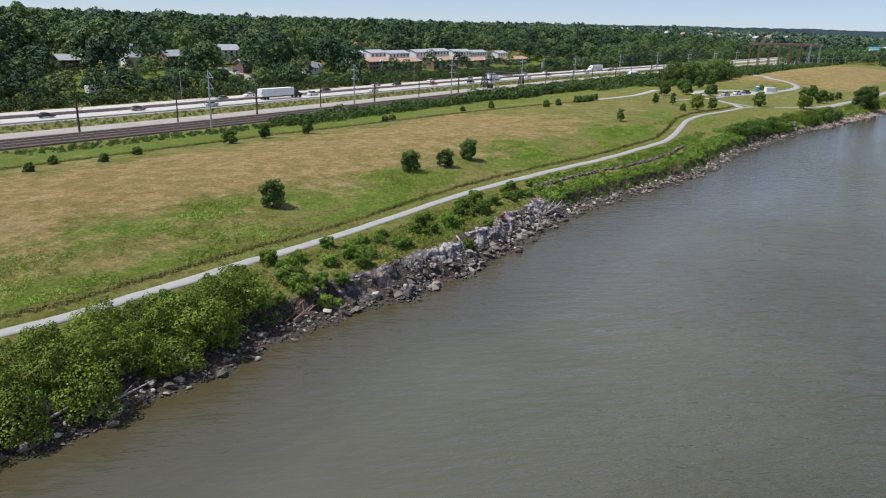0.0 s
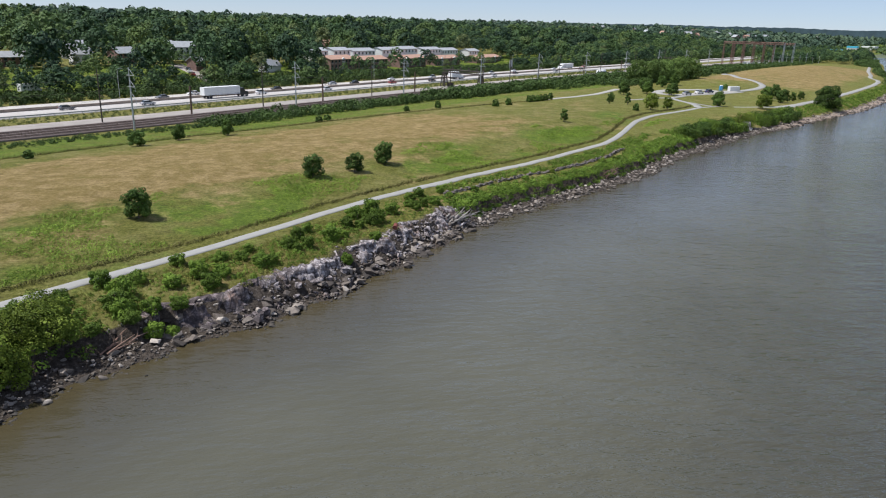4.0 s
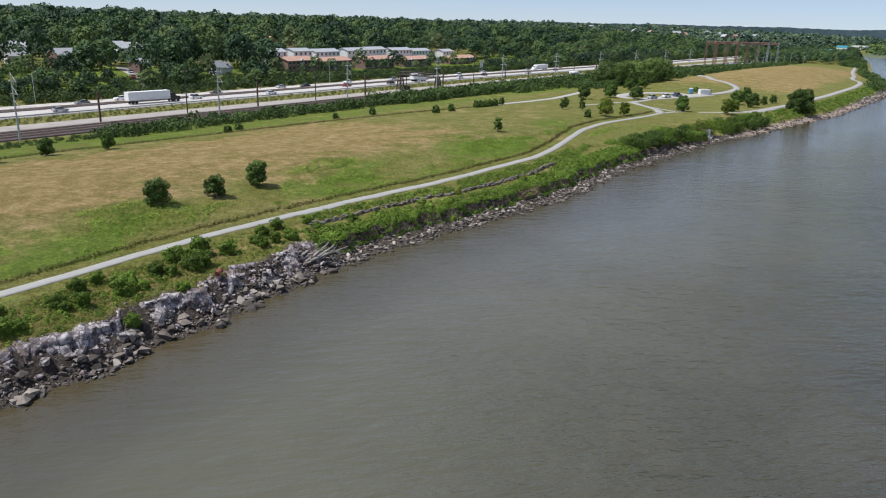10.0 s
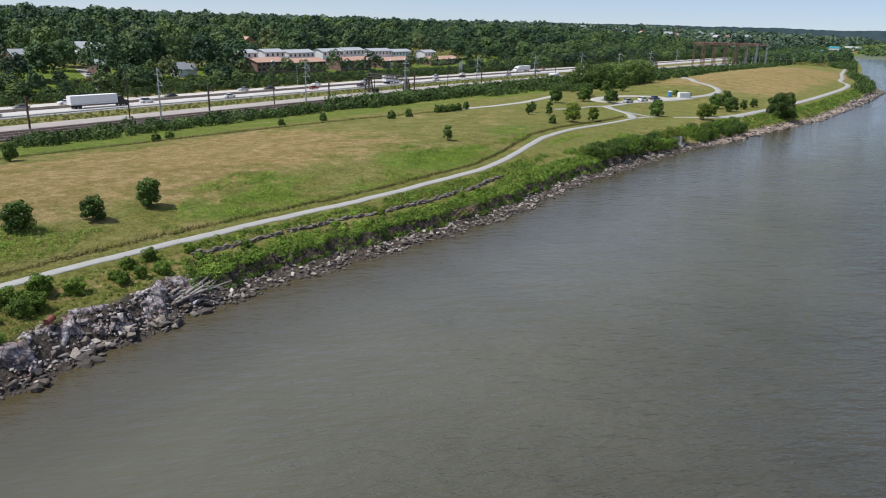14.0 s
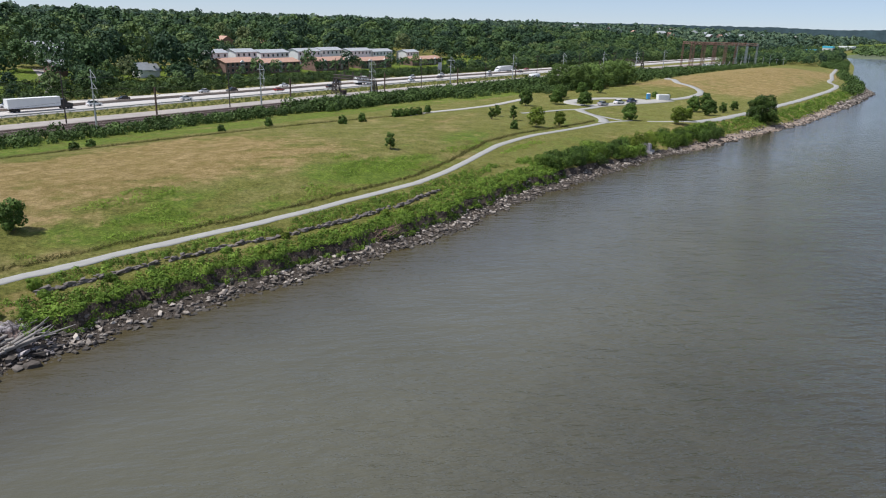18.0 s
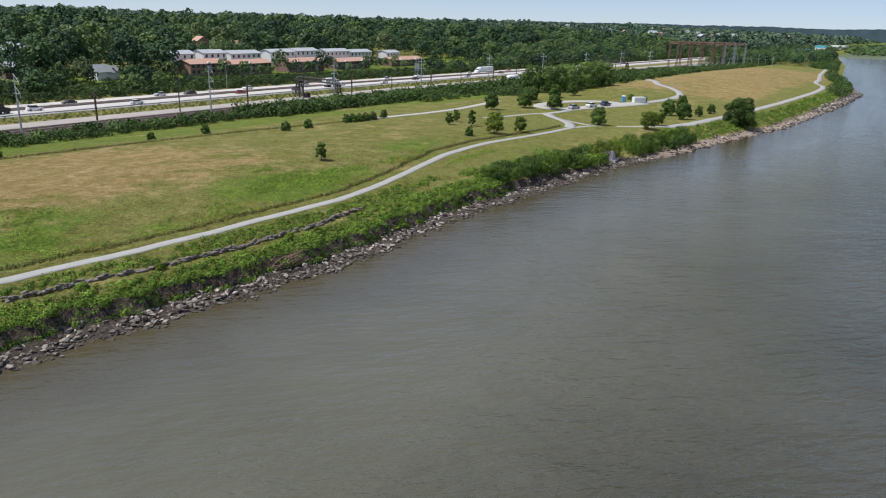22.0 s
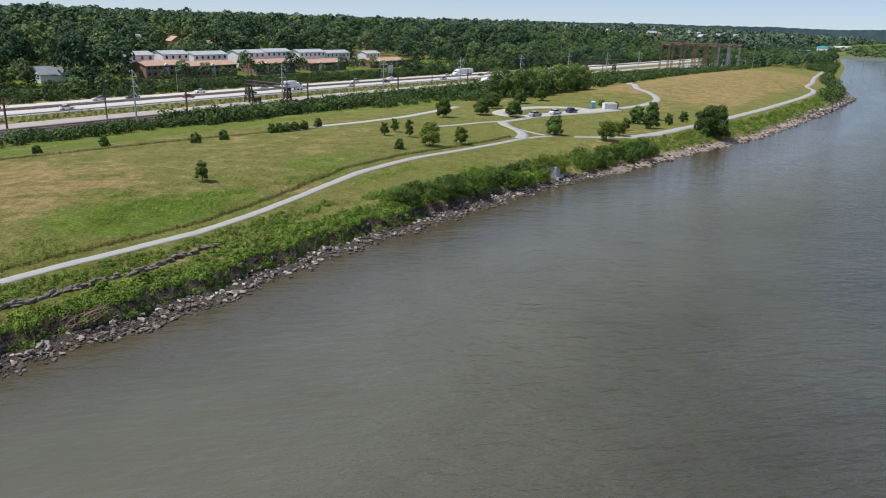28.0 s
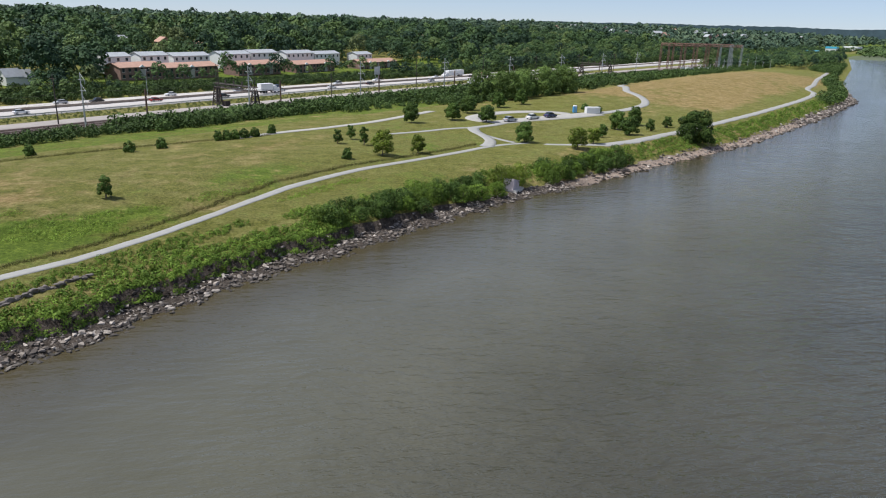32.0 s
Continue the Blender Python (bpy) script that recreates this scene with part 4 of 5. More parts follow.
spots(tall_pole, [(s + 1, 184 + float(bend(s))) for s in stations])
low_pole = new("catenary_mast")
part("mast", MB().box((0, 0, 4), (0.4, 0.4, 8.6)).mesh("mast", M_RUST), low_pole)
part("bracket", MB().bar((0, 0, 7.2), (0, -3.2, 6.6), 0.06).bar((0, 0, 5.6), (0, -3.2, 6.6), 0.05).mesh("bracket", M_RUST), low_pole)
tagged(low_pole, "short dark steel catenary mast beside the railway", "pole", "catenary masts")
spots(low_pole, [(s - 28, 181.8 + float(bend(s))) for s in stations[1:]])
wires = new("overhead_cable")
for o, z in ((164.7, 7.8), (164.7, 10.8), (164.7, 13.6), (175, 7.0)):
    mb = MB()
    for a, b in zip(stations[:-1], stations[1:]):
        for u in (0, 0.25, 0.5, 0.75):
            t = a + (b - a) * u
            c = W(t, o + float(bend(t)), z + 1.0 - 3.2 * u * (1 - u))
            mb.v += [tuple(c + Vector(q)) for q in ((0.02, -0.02, 0), (-0.02, 0.02, 0), (0, 0, 0.04))]
    n = len(mb.v) // 3
    mb.f = [(3 * k + p, 3 * k + q, 3 * k + 3 + q, 3 * k + 3 + p) for k in range(n - 1) for p, q in ((0, 1), (1, 2), (2, 0))]
    part("cable", mb.mesh("cable", M_DARKW), wires)
tagged(wires, "thin dark overhead cables strung between the pylons", "cable")


def truss_beam(a, b, depth, width, r, bays):
    """A box truss from a to b."""
    a, b = Vector(a), Vector(b)
    side = (b - a).cross(Vector((0, 0, 1))).normalized() * width / 2
    up = Vector((0, 0, depth))
    mb = MB()
    for q in (side, -side):
        for z in (Vector(), up):
            mb.bar(a + q + z, b + q + z, r, r, 4)
        for i in range(bays):
            p0, p1 = a.lerp(b, i / bays) + q, a.lerp(b, (i + 1) / bays) + q
            mb.bar(p0 + (up if i % 2 else Vector()), p1 + (Vector() if i % 2 else up), r * 0.7, r * 0.7, 4)
    for i in range(bays + 1):
        p = a.lerp(b, i / bays)
        mb.bar(p + side, p - side, r * 0.6, r * 0.6, 4)
        mb.bar(p + side + up, p - side + up, r * 0.6, r * 0.6, 4)
    return mb


def lattice_leg(h, foot, head, r, bays):
    mb = MB()
    pts = lambda z: [Vector((x * (foot + (head - foot) * z / h) / 2, y * (foot + (head - foot) * z / h) / 2, z)) for x, y in ((-1, -1), (1, -1), (1, 1), (-1, 1))]
    for i in range(bays):
        lo, hi = pts(h * i / bays), pts(h * (i + 1) / bays)
        for k in range(4):
            mb.bar(lo[k], hi[k], r, r, 4)
            mb.bar(lo[k], hi[(k + 1) % 4], r * 0.6, r * 0.6, 4)
            mb.bar(hi[k], hi[(k + 1) % 4], r * 0.6, r * 0.6, 4)
    return mb


gantry = new("signal_gantry")
for y in (-10.3, 10.3):
    o = part("leg", lattice_leg(6.6, 2.6, 1.2, 0.22, 4).mesh("leg", M_DARKW), gantry)
    o.location = (0, y, 0)
part("walkway", truss_beam((0, -11, 6.6), (0, 11, 6.6), 1.3, 1.4, 0.18, 14).mesh("walkway", M_DARKW), gantry)
part("deck", MB().box((0, 0, 6.65), (1.5, 22, 0.16)).mesh("deck", M_DARKW), gantry)
head = MB().bar((0, 0, 0), (0, 0, 2.4), 0.06).box((0.1, 0, 1.7), (0.25, 0.7, 1.1)).mesh("signal_head", M_DARKW)
for y in (-7.5, -3, 1.5, 6):
    part("signal_head", head, gantry).location = (0.5, y, 7.0)
for y in (-10.3, 10.3):
    part("mast", MB().bar((0, y, 6), (0, y, 14.5), 0.14, 0.1, 6).mesh("mast", M_DARKW), gantry)
put(gantry, 290, 188.5, 1.1)
tagged(gantry, "dark rusty steel signal gantry spanning the railway", "signal gantry")
copy_thing(gantry, pose(*W(585, 190, 1.1), 0, 0, 45))
hut = new("relay_cabinet")
part("body", MB().box((0, 0, 0.8), (2.2, 1.4, 1.6)).mesh("body", M_DARKW), hut)
part("lid", MB().box((0, 0, 1.65), (2.4, 1.6, 0.12)).mesh("lid", M_RUST), hut)
put(tagged(hut, "dark steel relay cabinet at the gantry's foot", "cabinet"), 292, 196.5, 1.1)

sub = new("substation")
a, b = W(682, 176, 0), W(740, 138, 0)
z0 = 2.0
for row, mat in ((0, M_REDSTEEL), (14, M_REDSTEEL)):
    for i in range(7):
        p = a.lerp(b, i / 6) + W(row, row * 0.8, 0)
        o = part("column", lattice_leg(20, 1.2, 0.9, 0.11, 7).mesh("column", M_GALV if i > 4 else M_REDSTEEL), sub)
        o.location = (p.x, p.y, z0)
    pa, pb = a + W(row, row * 0.8, z0 + 18.3), b + W(row, row * 0.8, z0 + 18.3)
    part("beam", truss_beam(pa, pb, 1.8, 1.5, 0.13, 26).mesh("beam", M_REDSTEEL), sub)
for i in range(0, 7):
    p = a.lerp(b, i / 6)
    part("cross_beam", truss_beam(p + Vector((0, 0, z0 + 18.6)), p + W(14, 11.2, z0 + 18.6), 1.2, 1.0, 0.1, 6).mesh("cross_beam", M_REDSTEEL), sub)
for i in range(9):
    p = a.lerp(b, 0.15 + i * 0.08) + W(-8 - (i % 3) * 3, -6, z0)
    part("transformer", MB().box((p.x, p.y, p.z + 1.6), (2.6, 2.2, 3.2)).bar((p.x, p.y, p.z + 3.2), (p.x, p.y, p.z + 5.6), 0.16, 0.1).mesh("transformer", M_WHITE if i % 2 else M_GALV), sub)
for i in range(8):
    p = a.lerp(b, 0.5 + i * 0.11) + W(-4, -10, z0)
    part("busbar_post", MB().bar(p, p + Vector((0, 0, 8 + (i % 3) * 2)), 0.16, 0.12).bar(p + Vector((-1.5, 0, 8)), p + Vector((1.5, 0, 8)), 0.1).mesh("busbar_post", M_GALV), sub)
tagged(sub, "red and grey lattice steel electrical substation", "substation")

# ---- buildings ----
def building(name, label, category, L, D, H, wall, roof_mat, rise, storeys, cols, over=0.5, gables=0, wall_label=""):
    """Walls, pitched roof and rows of windows; x runs along the ridge."""
    root = new(name)
    part("wall", MB().box((0, 0, H / 2 - 1.5), (L, D, H + 3)).mesh("wall", wall), root, wall_label)
    mb = MB()
    k = len(mb.v)
    x0, x1 = -L / 2 - over, L / 2 + over
    pts = [(-D / 2 - over, H), (0, H + rise), (D / 2 + over, H)]
    for x in (x0, x1):
        for y, z in pts:
            mb.v += [(x, y, z), (x, y, z - 0.3)]
    mb.f += [(0, 2, 8, 6), (2, 4, 10, 8), (1, 7, 9, 3), (3, 9, 11, 5), (0, 6, 7, 1), (4, 5, 11, 10), (0, 1, 3, 2), (2, 3, 5, 4), (6, 8, 9, 7), (8, 10, 11, 9)]
    part("roof", mb.mesh("roof", roof_mat), root)
    gm = MB()
    gm.v = [(x, y, z) for x in (-0.15, 0.15) for y, z in ((-D / 2, H), (D / 2, H), (0, H + rise - 0.3))]
    gm.f = [(0, 2, 1), (3, 4, 5), (0, 1, 4, 3), (1, 2, 5, 4), (2, 0, 3, 5)]
    gable = gm.mesh("gable", wall)
    for x in (-L / 2 + 0.15, L / 2 - 0.15):
        part("gable", gable, root).location = (x, 0, 0)
    win = MB().box((0, 0, 0), (1.3, 0.12, 1.5)).mesh("window", M_GLASS)
    frm = MB().box((0, 0, -0.82), (1.6, 0.2, 0.12)).mesh("sill", M_WHITE)
    for st in range(storeys):
        for c in range(cols):
            x = -L / 2 + (c + 0.5) * L / cols
            w = part("window", win, root)
            w.location = (x, -D / 2 - 0.03, H * (st + 0.55) / storeys)
            if cols * storeys < 30:
                part("sill", frm, w)
    for g in range(gables):
        x = -L / 2 + (g + 0.5) * L / gables
        part("porch_gable", MB().prism([(-1.8, H - 0.2), (0, H + rise * 0.45), (1.8, H - 0.2)], 0.5, (x, -D / 2 - 0.3, 0)).mesh("porch_gable", M_WHITE), root, "white pediment over the entrance")
        part("porch", MB().box((x, -D / 2 - 0.4, H / 2 - 0.5), (2.4, 0.6, H - 1)).mesh("porch", M_CONC), root)
    return tagged(root, label, category)


for s0, s1, base, g in ((306, 329, 4.5, 1), (329.6, 363.5, 3.5, 1), (378, 411, 3.1, 2), (424, 461, 1.9, 2), (489, 533, 0.9, 2)):
    b = building("apartment_block", "brick apartment block with a red shingle roof", "apartment block", s1 - s0, 11, 5.4, M_BRICK, M_TERRA, 2.0, 2, int((s1 - s0) / 3), 0.5, g)
    m = (s0 + s1) / 2
    put(b, m, 296 + (m - 306) * 0.134, base - 1.6, 7.6)
    tagged(b, group="apartment row")
for s0, s1, z in ((309, 323, 10.6), (328.5, 345, 10.6), (348, 372, 9.9), (380, 402, 10.1), (403, 425, 10.4), (433, 459, 9.5), (460, 486, 8.6), (506, 524, 7.4)):
    b = building("townhouse", "white sided townhouse row with a pale grey roof", "house", s1 - s0, 9, 3.2, M_WHITE, M_GREYROOF, 1.7, 1, int((s1 - s0) / 4), 0.4)
    m = (s0 + s1) / 2
    put(b, m, 312 + (m - 309) * 0.134, z - 1.7, 7.6)
    part("basement_wall", MB().box((0, 0, -2.4), (s1 - s0 - 0.1, 8.9, 4)).mesh("basement_wall", M_WHITE), b)
    tagged(b, group="townhouse row")
for s, d, z, L, D, H, rise, turn, wall, roof, lab in (
    (163, 345, 6.0, 13, 8, 3.6, 2.4, 4, M_BRICK, M_GREYROOF, "brick house with a pale grey roof among trees"),
    (194, 345, 6.2, 9, 7, 4.0, 3.2, 168, M_WHITE, M_GREYROOF, "white house with a steep gable among trees"),
    (208, 380, 8.2, 11, 8, 4.4, 3.0, 160, M_WHITE, M_GREYROOF, "tall white house with a grey roof behind the trees"),
    (215, 345, 6.3, 11, 8, 4.2, 3.0, 10, M_BRICK, M_GREYROOF, "brick house with a grey roof among trees"),
    (249, 345, 9.6, 13, 9, 3.6, 3.0, -12, M_WHITE, M_GREYROOF, "white house with a broad grey roof on the slope"),
    (260, 380, 9.4, 13, 9, 3.4, 2.6, 5, M_WHITE, M_GREYROOF, "pale house with a grey roof on the slope"),
    (230, 305, 5.0, 7, 6, 3.4, 2.2, 12, M_BRICK, M_GREYROOF, "small brick house with a grey roof beside the driveway"),
    (161, 306, 3.4, 4, 3, 2.2, 1.0, 150, M_BLUESIDE, M_WHITE, "small pale blue shed with a white roof on the lawn"),
    (259.8, 289, 3.4, 6.5, 5, 3.0, 3.2, 190, M_WHITE, M_GREYROOF, "small white house with a steep pale roof"),
    (265, 290, 3.4, 6, 5, 2.6, 3.0, 190, M_WHITE, M_GREYROOF, "small white annexe with a steep pale roof"),
    (412, 470, 9.0, 9, 8, 4.6, 3.2, 165, M_WHITE, M_GREYROOF, "white gabled house on the wooded hill"),
    (437, 458, 8.4, 12, 9, 4.4, 3.4, 75, M_BRICK, M_TERRA, "brick house with a steep gable on the wooded hill"),
    (474, 463, 7.0, 18, 9, 3.6, 2.4, 8, M_BRICK, M_TERRA, "long brick house with a brown roof on the wooded hill"),
    (690, 425, 13.5, 16, 10, 4, 2.5, 5, M_BRICK, M_TERRA, "brick house with a red roof on the wooded hill"),
    (800, 430, 12.5, 14, 10, 4, 3, 25, M_BRICK, M_TERRA, "brick house with a red roof on the wooded hill"),
    (830, 425, 12.0, 13, 10, 4, 3, -20, M_WHITE, M_TERRA, "white house with a red roof on the wooded hill"),
    (905, 420, 5, 14, 11, 7, 3.5, 30, M_WHITE, M_TERRA, "tall pale house with a red roof on the wooded hill"),
):
    b = building("house", lab, "house", L, D, H, wall, roof, rise, 2 if H > 3.4 else 1, 4)
    put(b, s, d, z, turn)
for s, d, L, D, H, mat, lab in ((1360, 195, 26, 14, 5, plain("cyan_panels", (0.10, 0.42, 0.55), 0.5, 0, 0.1, 0.2), "low commercial building with cyan panels"), (1530, 195, 22, 16, 9, plain("cyan_sign", (0.08, 0.45, 0.62), 0.5, 0, 0.1, 0.2), "commercial building with a cyan sign panel"), (1800, 200, 70, 26, 7, M_WHITE, "long low white warehouse")):
    root = new("warehouse")
    part("wall", MB().box((0, 0, H * 0.35), (L, D, H * 0.7)).mesh("wall", M_WHITE), root)
    part("fascia", MB().box((0, 0, H * 0.85), (L + 1, D + 1, H * 0.3)).mesh("fascia", mat), root)
    for i in range(6):
        part("window", MB().box((-L / 2 + (i + 0.5) * L / 6, -D / 2 - 0.1, H * 0.35), (L / 10, 0.2, H * 0.3)).mesh("window", M_GLASS), root)
    put(tagged(root, lab, "warehouse"), s, d, float(zg(s, d)) + 3, 0)
r = random.Random(4)
for i in range(30):
    s, d = r.uniform(1250, 2300), r.uniform(330, 760)
    L = r.uniform(10, 18)
    b = building("house", "small far house among the hillside trees", "house", L, 9, 6, M_WHITE if i % 3 else M_BRICK, M_GREYROOF if i % 4 else M_TERRA, 4, 1, 2)
    put(b, s, d, float(zg(s, d)) + 10, r.uniform(-40, 60))

camper = new("camper_van")
part("body", MB().prism([(-3.6, 0.5), (-3.6, 2.9), (-3.2, 3.1), (2.2, 3.1), (3.3, 2.6), (3.4, 1.9), (2.4, 1.7), (2.4, 0.5)], 2.3).mesh("body", M_WHITE), camper, "white coachbuilt body")
part("bonnet", MB().prism([(2.4, 0.5), (2.4, 1.75), (3.5, 1.2), (3.9, 1.0), (3.9, 0.5)], 2.0).mesh("bonnet", M_WHITE), camper)
for x in (-2.2, 0.2):
    part("window", MB().box((x, -1.17, 2.0), (1.1, 0.05, 0.6)).mesh("window", M_GLASS), camper)
for x in (-2.2, 2.7):
    for y in (-0.95, 0.95):
        part("wheel", MB().bar((x, y - 0.12, 0.38), (x, y + 0.12, 0.38), 0.38, 0.38, 10).mesh("wheel", M_TYRE), camper)
put(tagged(camper, "white camper van parked on a lawn behind the highway", "camper van"), 131.5, 261, None, 6)

# ---- park furniture ----
shed = new("storage_container")
part("body", MB().box((0, 0, 1.3), (6.0, 2.4, 2.5)).mesh("body", M_WHITE), shed)
ribm = MB().box((0, 0, 0), (0.08, 0.06, 2.3)).mesh("rib", M_WHITE)
for i in range(15):
    part("rib", ribm, shed).location = (-2.8 + i * 0.4, -1.22, 1.3)
part("door", MB().box((3.02, 0, 1.25), (0.06, 2.1, 2.2)).mesh("door", M_GALV), shed)
part("skid", MB().box((0, 0, 0.03), (5.9, 2.2, 0.12)).mesh("skid", M_DARKW), shed)
put(tagged(shed, "white ribbed steel storage container beside the car park", "container"), 357, 85.2, None, -42)
shed.scale = (0.8, 0.85, 0.82)
M_BLUE = plain("blue_plastic", (0.05, 0.25, 0.50), 0.5, 0, 0.08, 2)
loo = new("portable_toilet")
part("body", MB().box((0, 0, 1.05), (1.15, 1.15, 2.1)).mesh("body", M_BLUE), loo)
part("door", MB().box((0, -0.59, 1.05), (0.8, 0.05, 1.9)).mesh("door", plain("pale_blue_plastic", (0.2, 0.42, 0.62), 0.5, 0, 0.08, 2)), loo)
part("roof", MB().box((0, 0, 2.2), (1.2, 1.2, 0.25), None, 0.7).mesh("roof", M_WHITE), loo, "white domed roof")
put(tagged(loo, "blue plastic portable toilet with a white roof", "toilet"), 352.6, 89.6, None, -40)
sign = new("highway_sign")
part("panel", MB().box((0, 0, 5.0), (8, 0.15, 4.4)).mesh("panel", M_GALV), sign, "plain grey back of a sign panel")
for x in (-2.5, 2.5):
    part("post", MB().box((x, 0.2, 1.5), (0.25, 0.25, 7)).mesh("post", M_GALV), sign)
put(tagged(sign, "large road sign seen from behind beside the highway", "sign"), 432, 239 + 10, 0.6, 20)
lamp = new("street_lamp")
part("pole", MB().bar((0, 0, 0), (0, 0, 10), 0.11, 0.07, 6).mesh("pole", M_GALV), lamp)
part("arm", MB().bar((0, 0, 9.9), (0, -2.4, 10.4), 0.05).mesh("arm", M_GALV), lamp)
part("lantern", MB().box((0, -2.6, 10.4), (0.3, 0.7, 0.15)).mesh("lantern", M_GALV), lamp)
tagged(lamp, "tall grey street lamp beside the highway", "street lamp", "highway lamps")
spots(lamp, [(s, 234.5 + float(bend(s))) for s in (150, 290, 430)])

# ---- park trees ----
T = tree_thing
park = [
    (T("tree", "round dark green tree standing alone in the meadow", "tree", 101, 1.75, 3.7, 0.5, 1900, 0.20, M_LEAF, 9), [(61.4, 77.4), (93, 79.4), (110, 79.1)]),
    (T("tree", "small round dark green tree in the meadow", "tree", 102, 1.5, 3.1, 0.4, 1500, 0.19, M_LEAF, 9), [(101.5, 78.3), (92.5, 129.5), (103, 131), (114, 129)]),
    (T("tree", "young slim green tree in the meadow", "tree", 103, 1.15, 3.2, 0.5, 1000, 0.17, M_LEAF, 7), [(183.2, 81.1), (246.6, 96.4), (253.5, 98.8)]),
    (T("tree", "narrow upright green tree beside the trail", "tree", 104, 1.1, 4.2, 0.6, 1200, 0.18, M_LEAF, 8), [(249.8, 91.2)]),
    (T("tree", "loose pale green tree beside the trail", "tree", 105, 2.4, 5.2, 0.7, 1700, 0.24, M_SHRUB, 9), [(244.5, 81), (288, 56.5)]),
    (T("tree", "small pale green tree beside the trail", "tree", 106, 1.7, 3.9, 0.5, 1300, 0.21, M_SHRUB, 8), [(253.8, 78.7), (298, 57)]),
    (T("tree", "dense round dark tree near the car park", "tree", 107, 2.5, 5.4, 0.5, 2200, 0.25, M_LEAF, 9), [(289.8, 72.5), (320.4, 56.7), (331.6, 65), (343.5, 64.5)]),
    (T("tree", "spreading dark tree beside the car park", "tree", 108, 2.6, 4.5, 0.8, 2000, 0.28, M_LEAF, 9), [(304, 105.5), (309.5, 97), (321, 112), (289, 109.2), (328, 116), (342, 113), (355, 112)]),
    (T("tree", "small conical dark tree on the lawn", "tree", 109, 1.4, 3.6, 0.3, 1100, 0.19, M_LEAF, 7), [(333, 55.5), (344.6, 54.7), (312, 61)]),
    (T("tree", "tall leafy tree of the grove behind the car park", "tree", 110, 5.2, 11.0, 0.8, 3000, 0.38, M_GROVE, 11), [(366, 126), (374, 124), (383, 127), (391, 123), (400, 125), (408, 121), (414, 127), (378, 135), (396, 136), (360, 133)]),
    (T("tree", "big dark tree leaning over the shore", "tree", 111, 5.4, 9.6, -0.6, 5200, 0.34, M_LEAF, 14, 0.28), [(334.5, 43.2)]),
]
for ob, where in park:
    for i, o in enumerate(spots(ob, where, [37 * k for k in range(len(where))])):
        tagged(o, group="park trees")
        if i:
            q = 0.88 + 0.24 * ((i * 37) % 10) / 10
            o.scale = (q, q, 0.9 + 0.2 * ((i * 53) % 10) / 10)
bush = new("shrub")
v, f = crown(500, 0.18, 121, 1.0, 1.6, 0.0, 6)
part("foliage", np_mesh("foliage", v, f, M_LEAF), bush)
part("stem", MB().bar((0, 0, -0.2), (0, 0, 1), 0.05, 0.03).mesh("stem", M_BARK), bush)
tagged(bush, "small dark green shrub in the grass", "shrub", "field shrubs")
spots(bush, [(63.5, 127), (50.7, 127), (57.3, 133), (72.3, 131), (209, 118.5), (216, 118), (231, 119), (233, 118.5), (235, 118), (237.5, 118), (240.5, 118), (247, 119.5), (235, 82.3), (360.7, 84.5), (361, 90), (150, 134), (146, 133), (182, 133), (195, 131)], [31 * k for k in range(19)])
for o in bpy.data.objects:
    if o.name.startswith("shrub") and o.parent is None and o.location.x > 45:
        o.scale = (1.15, 1.15, 1.45)

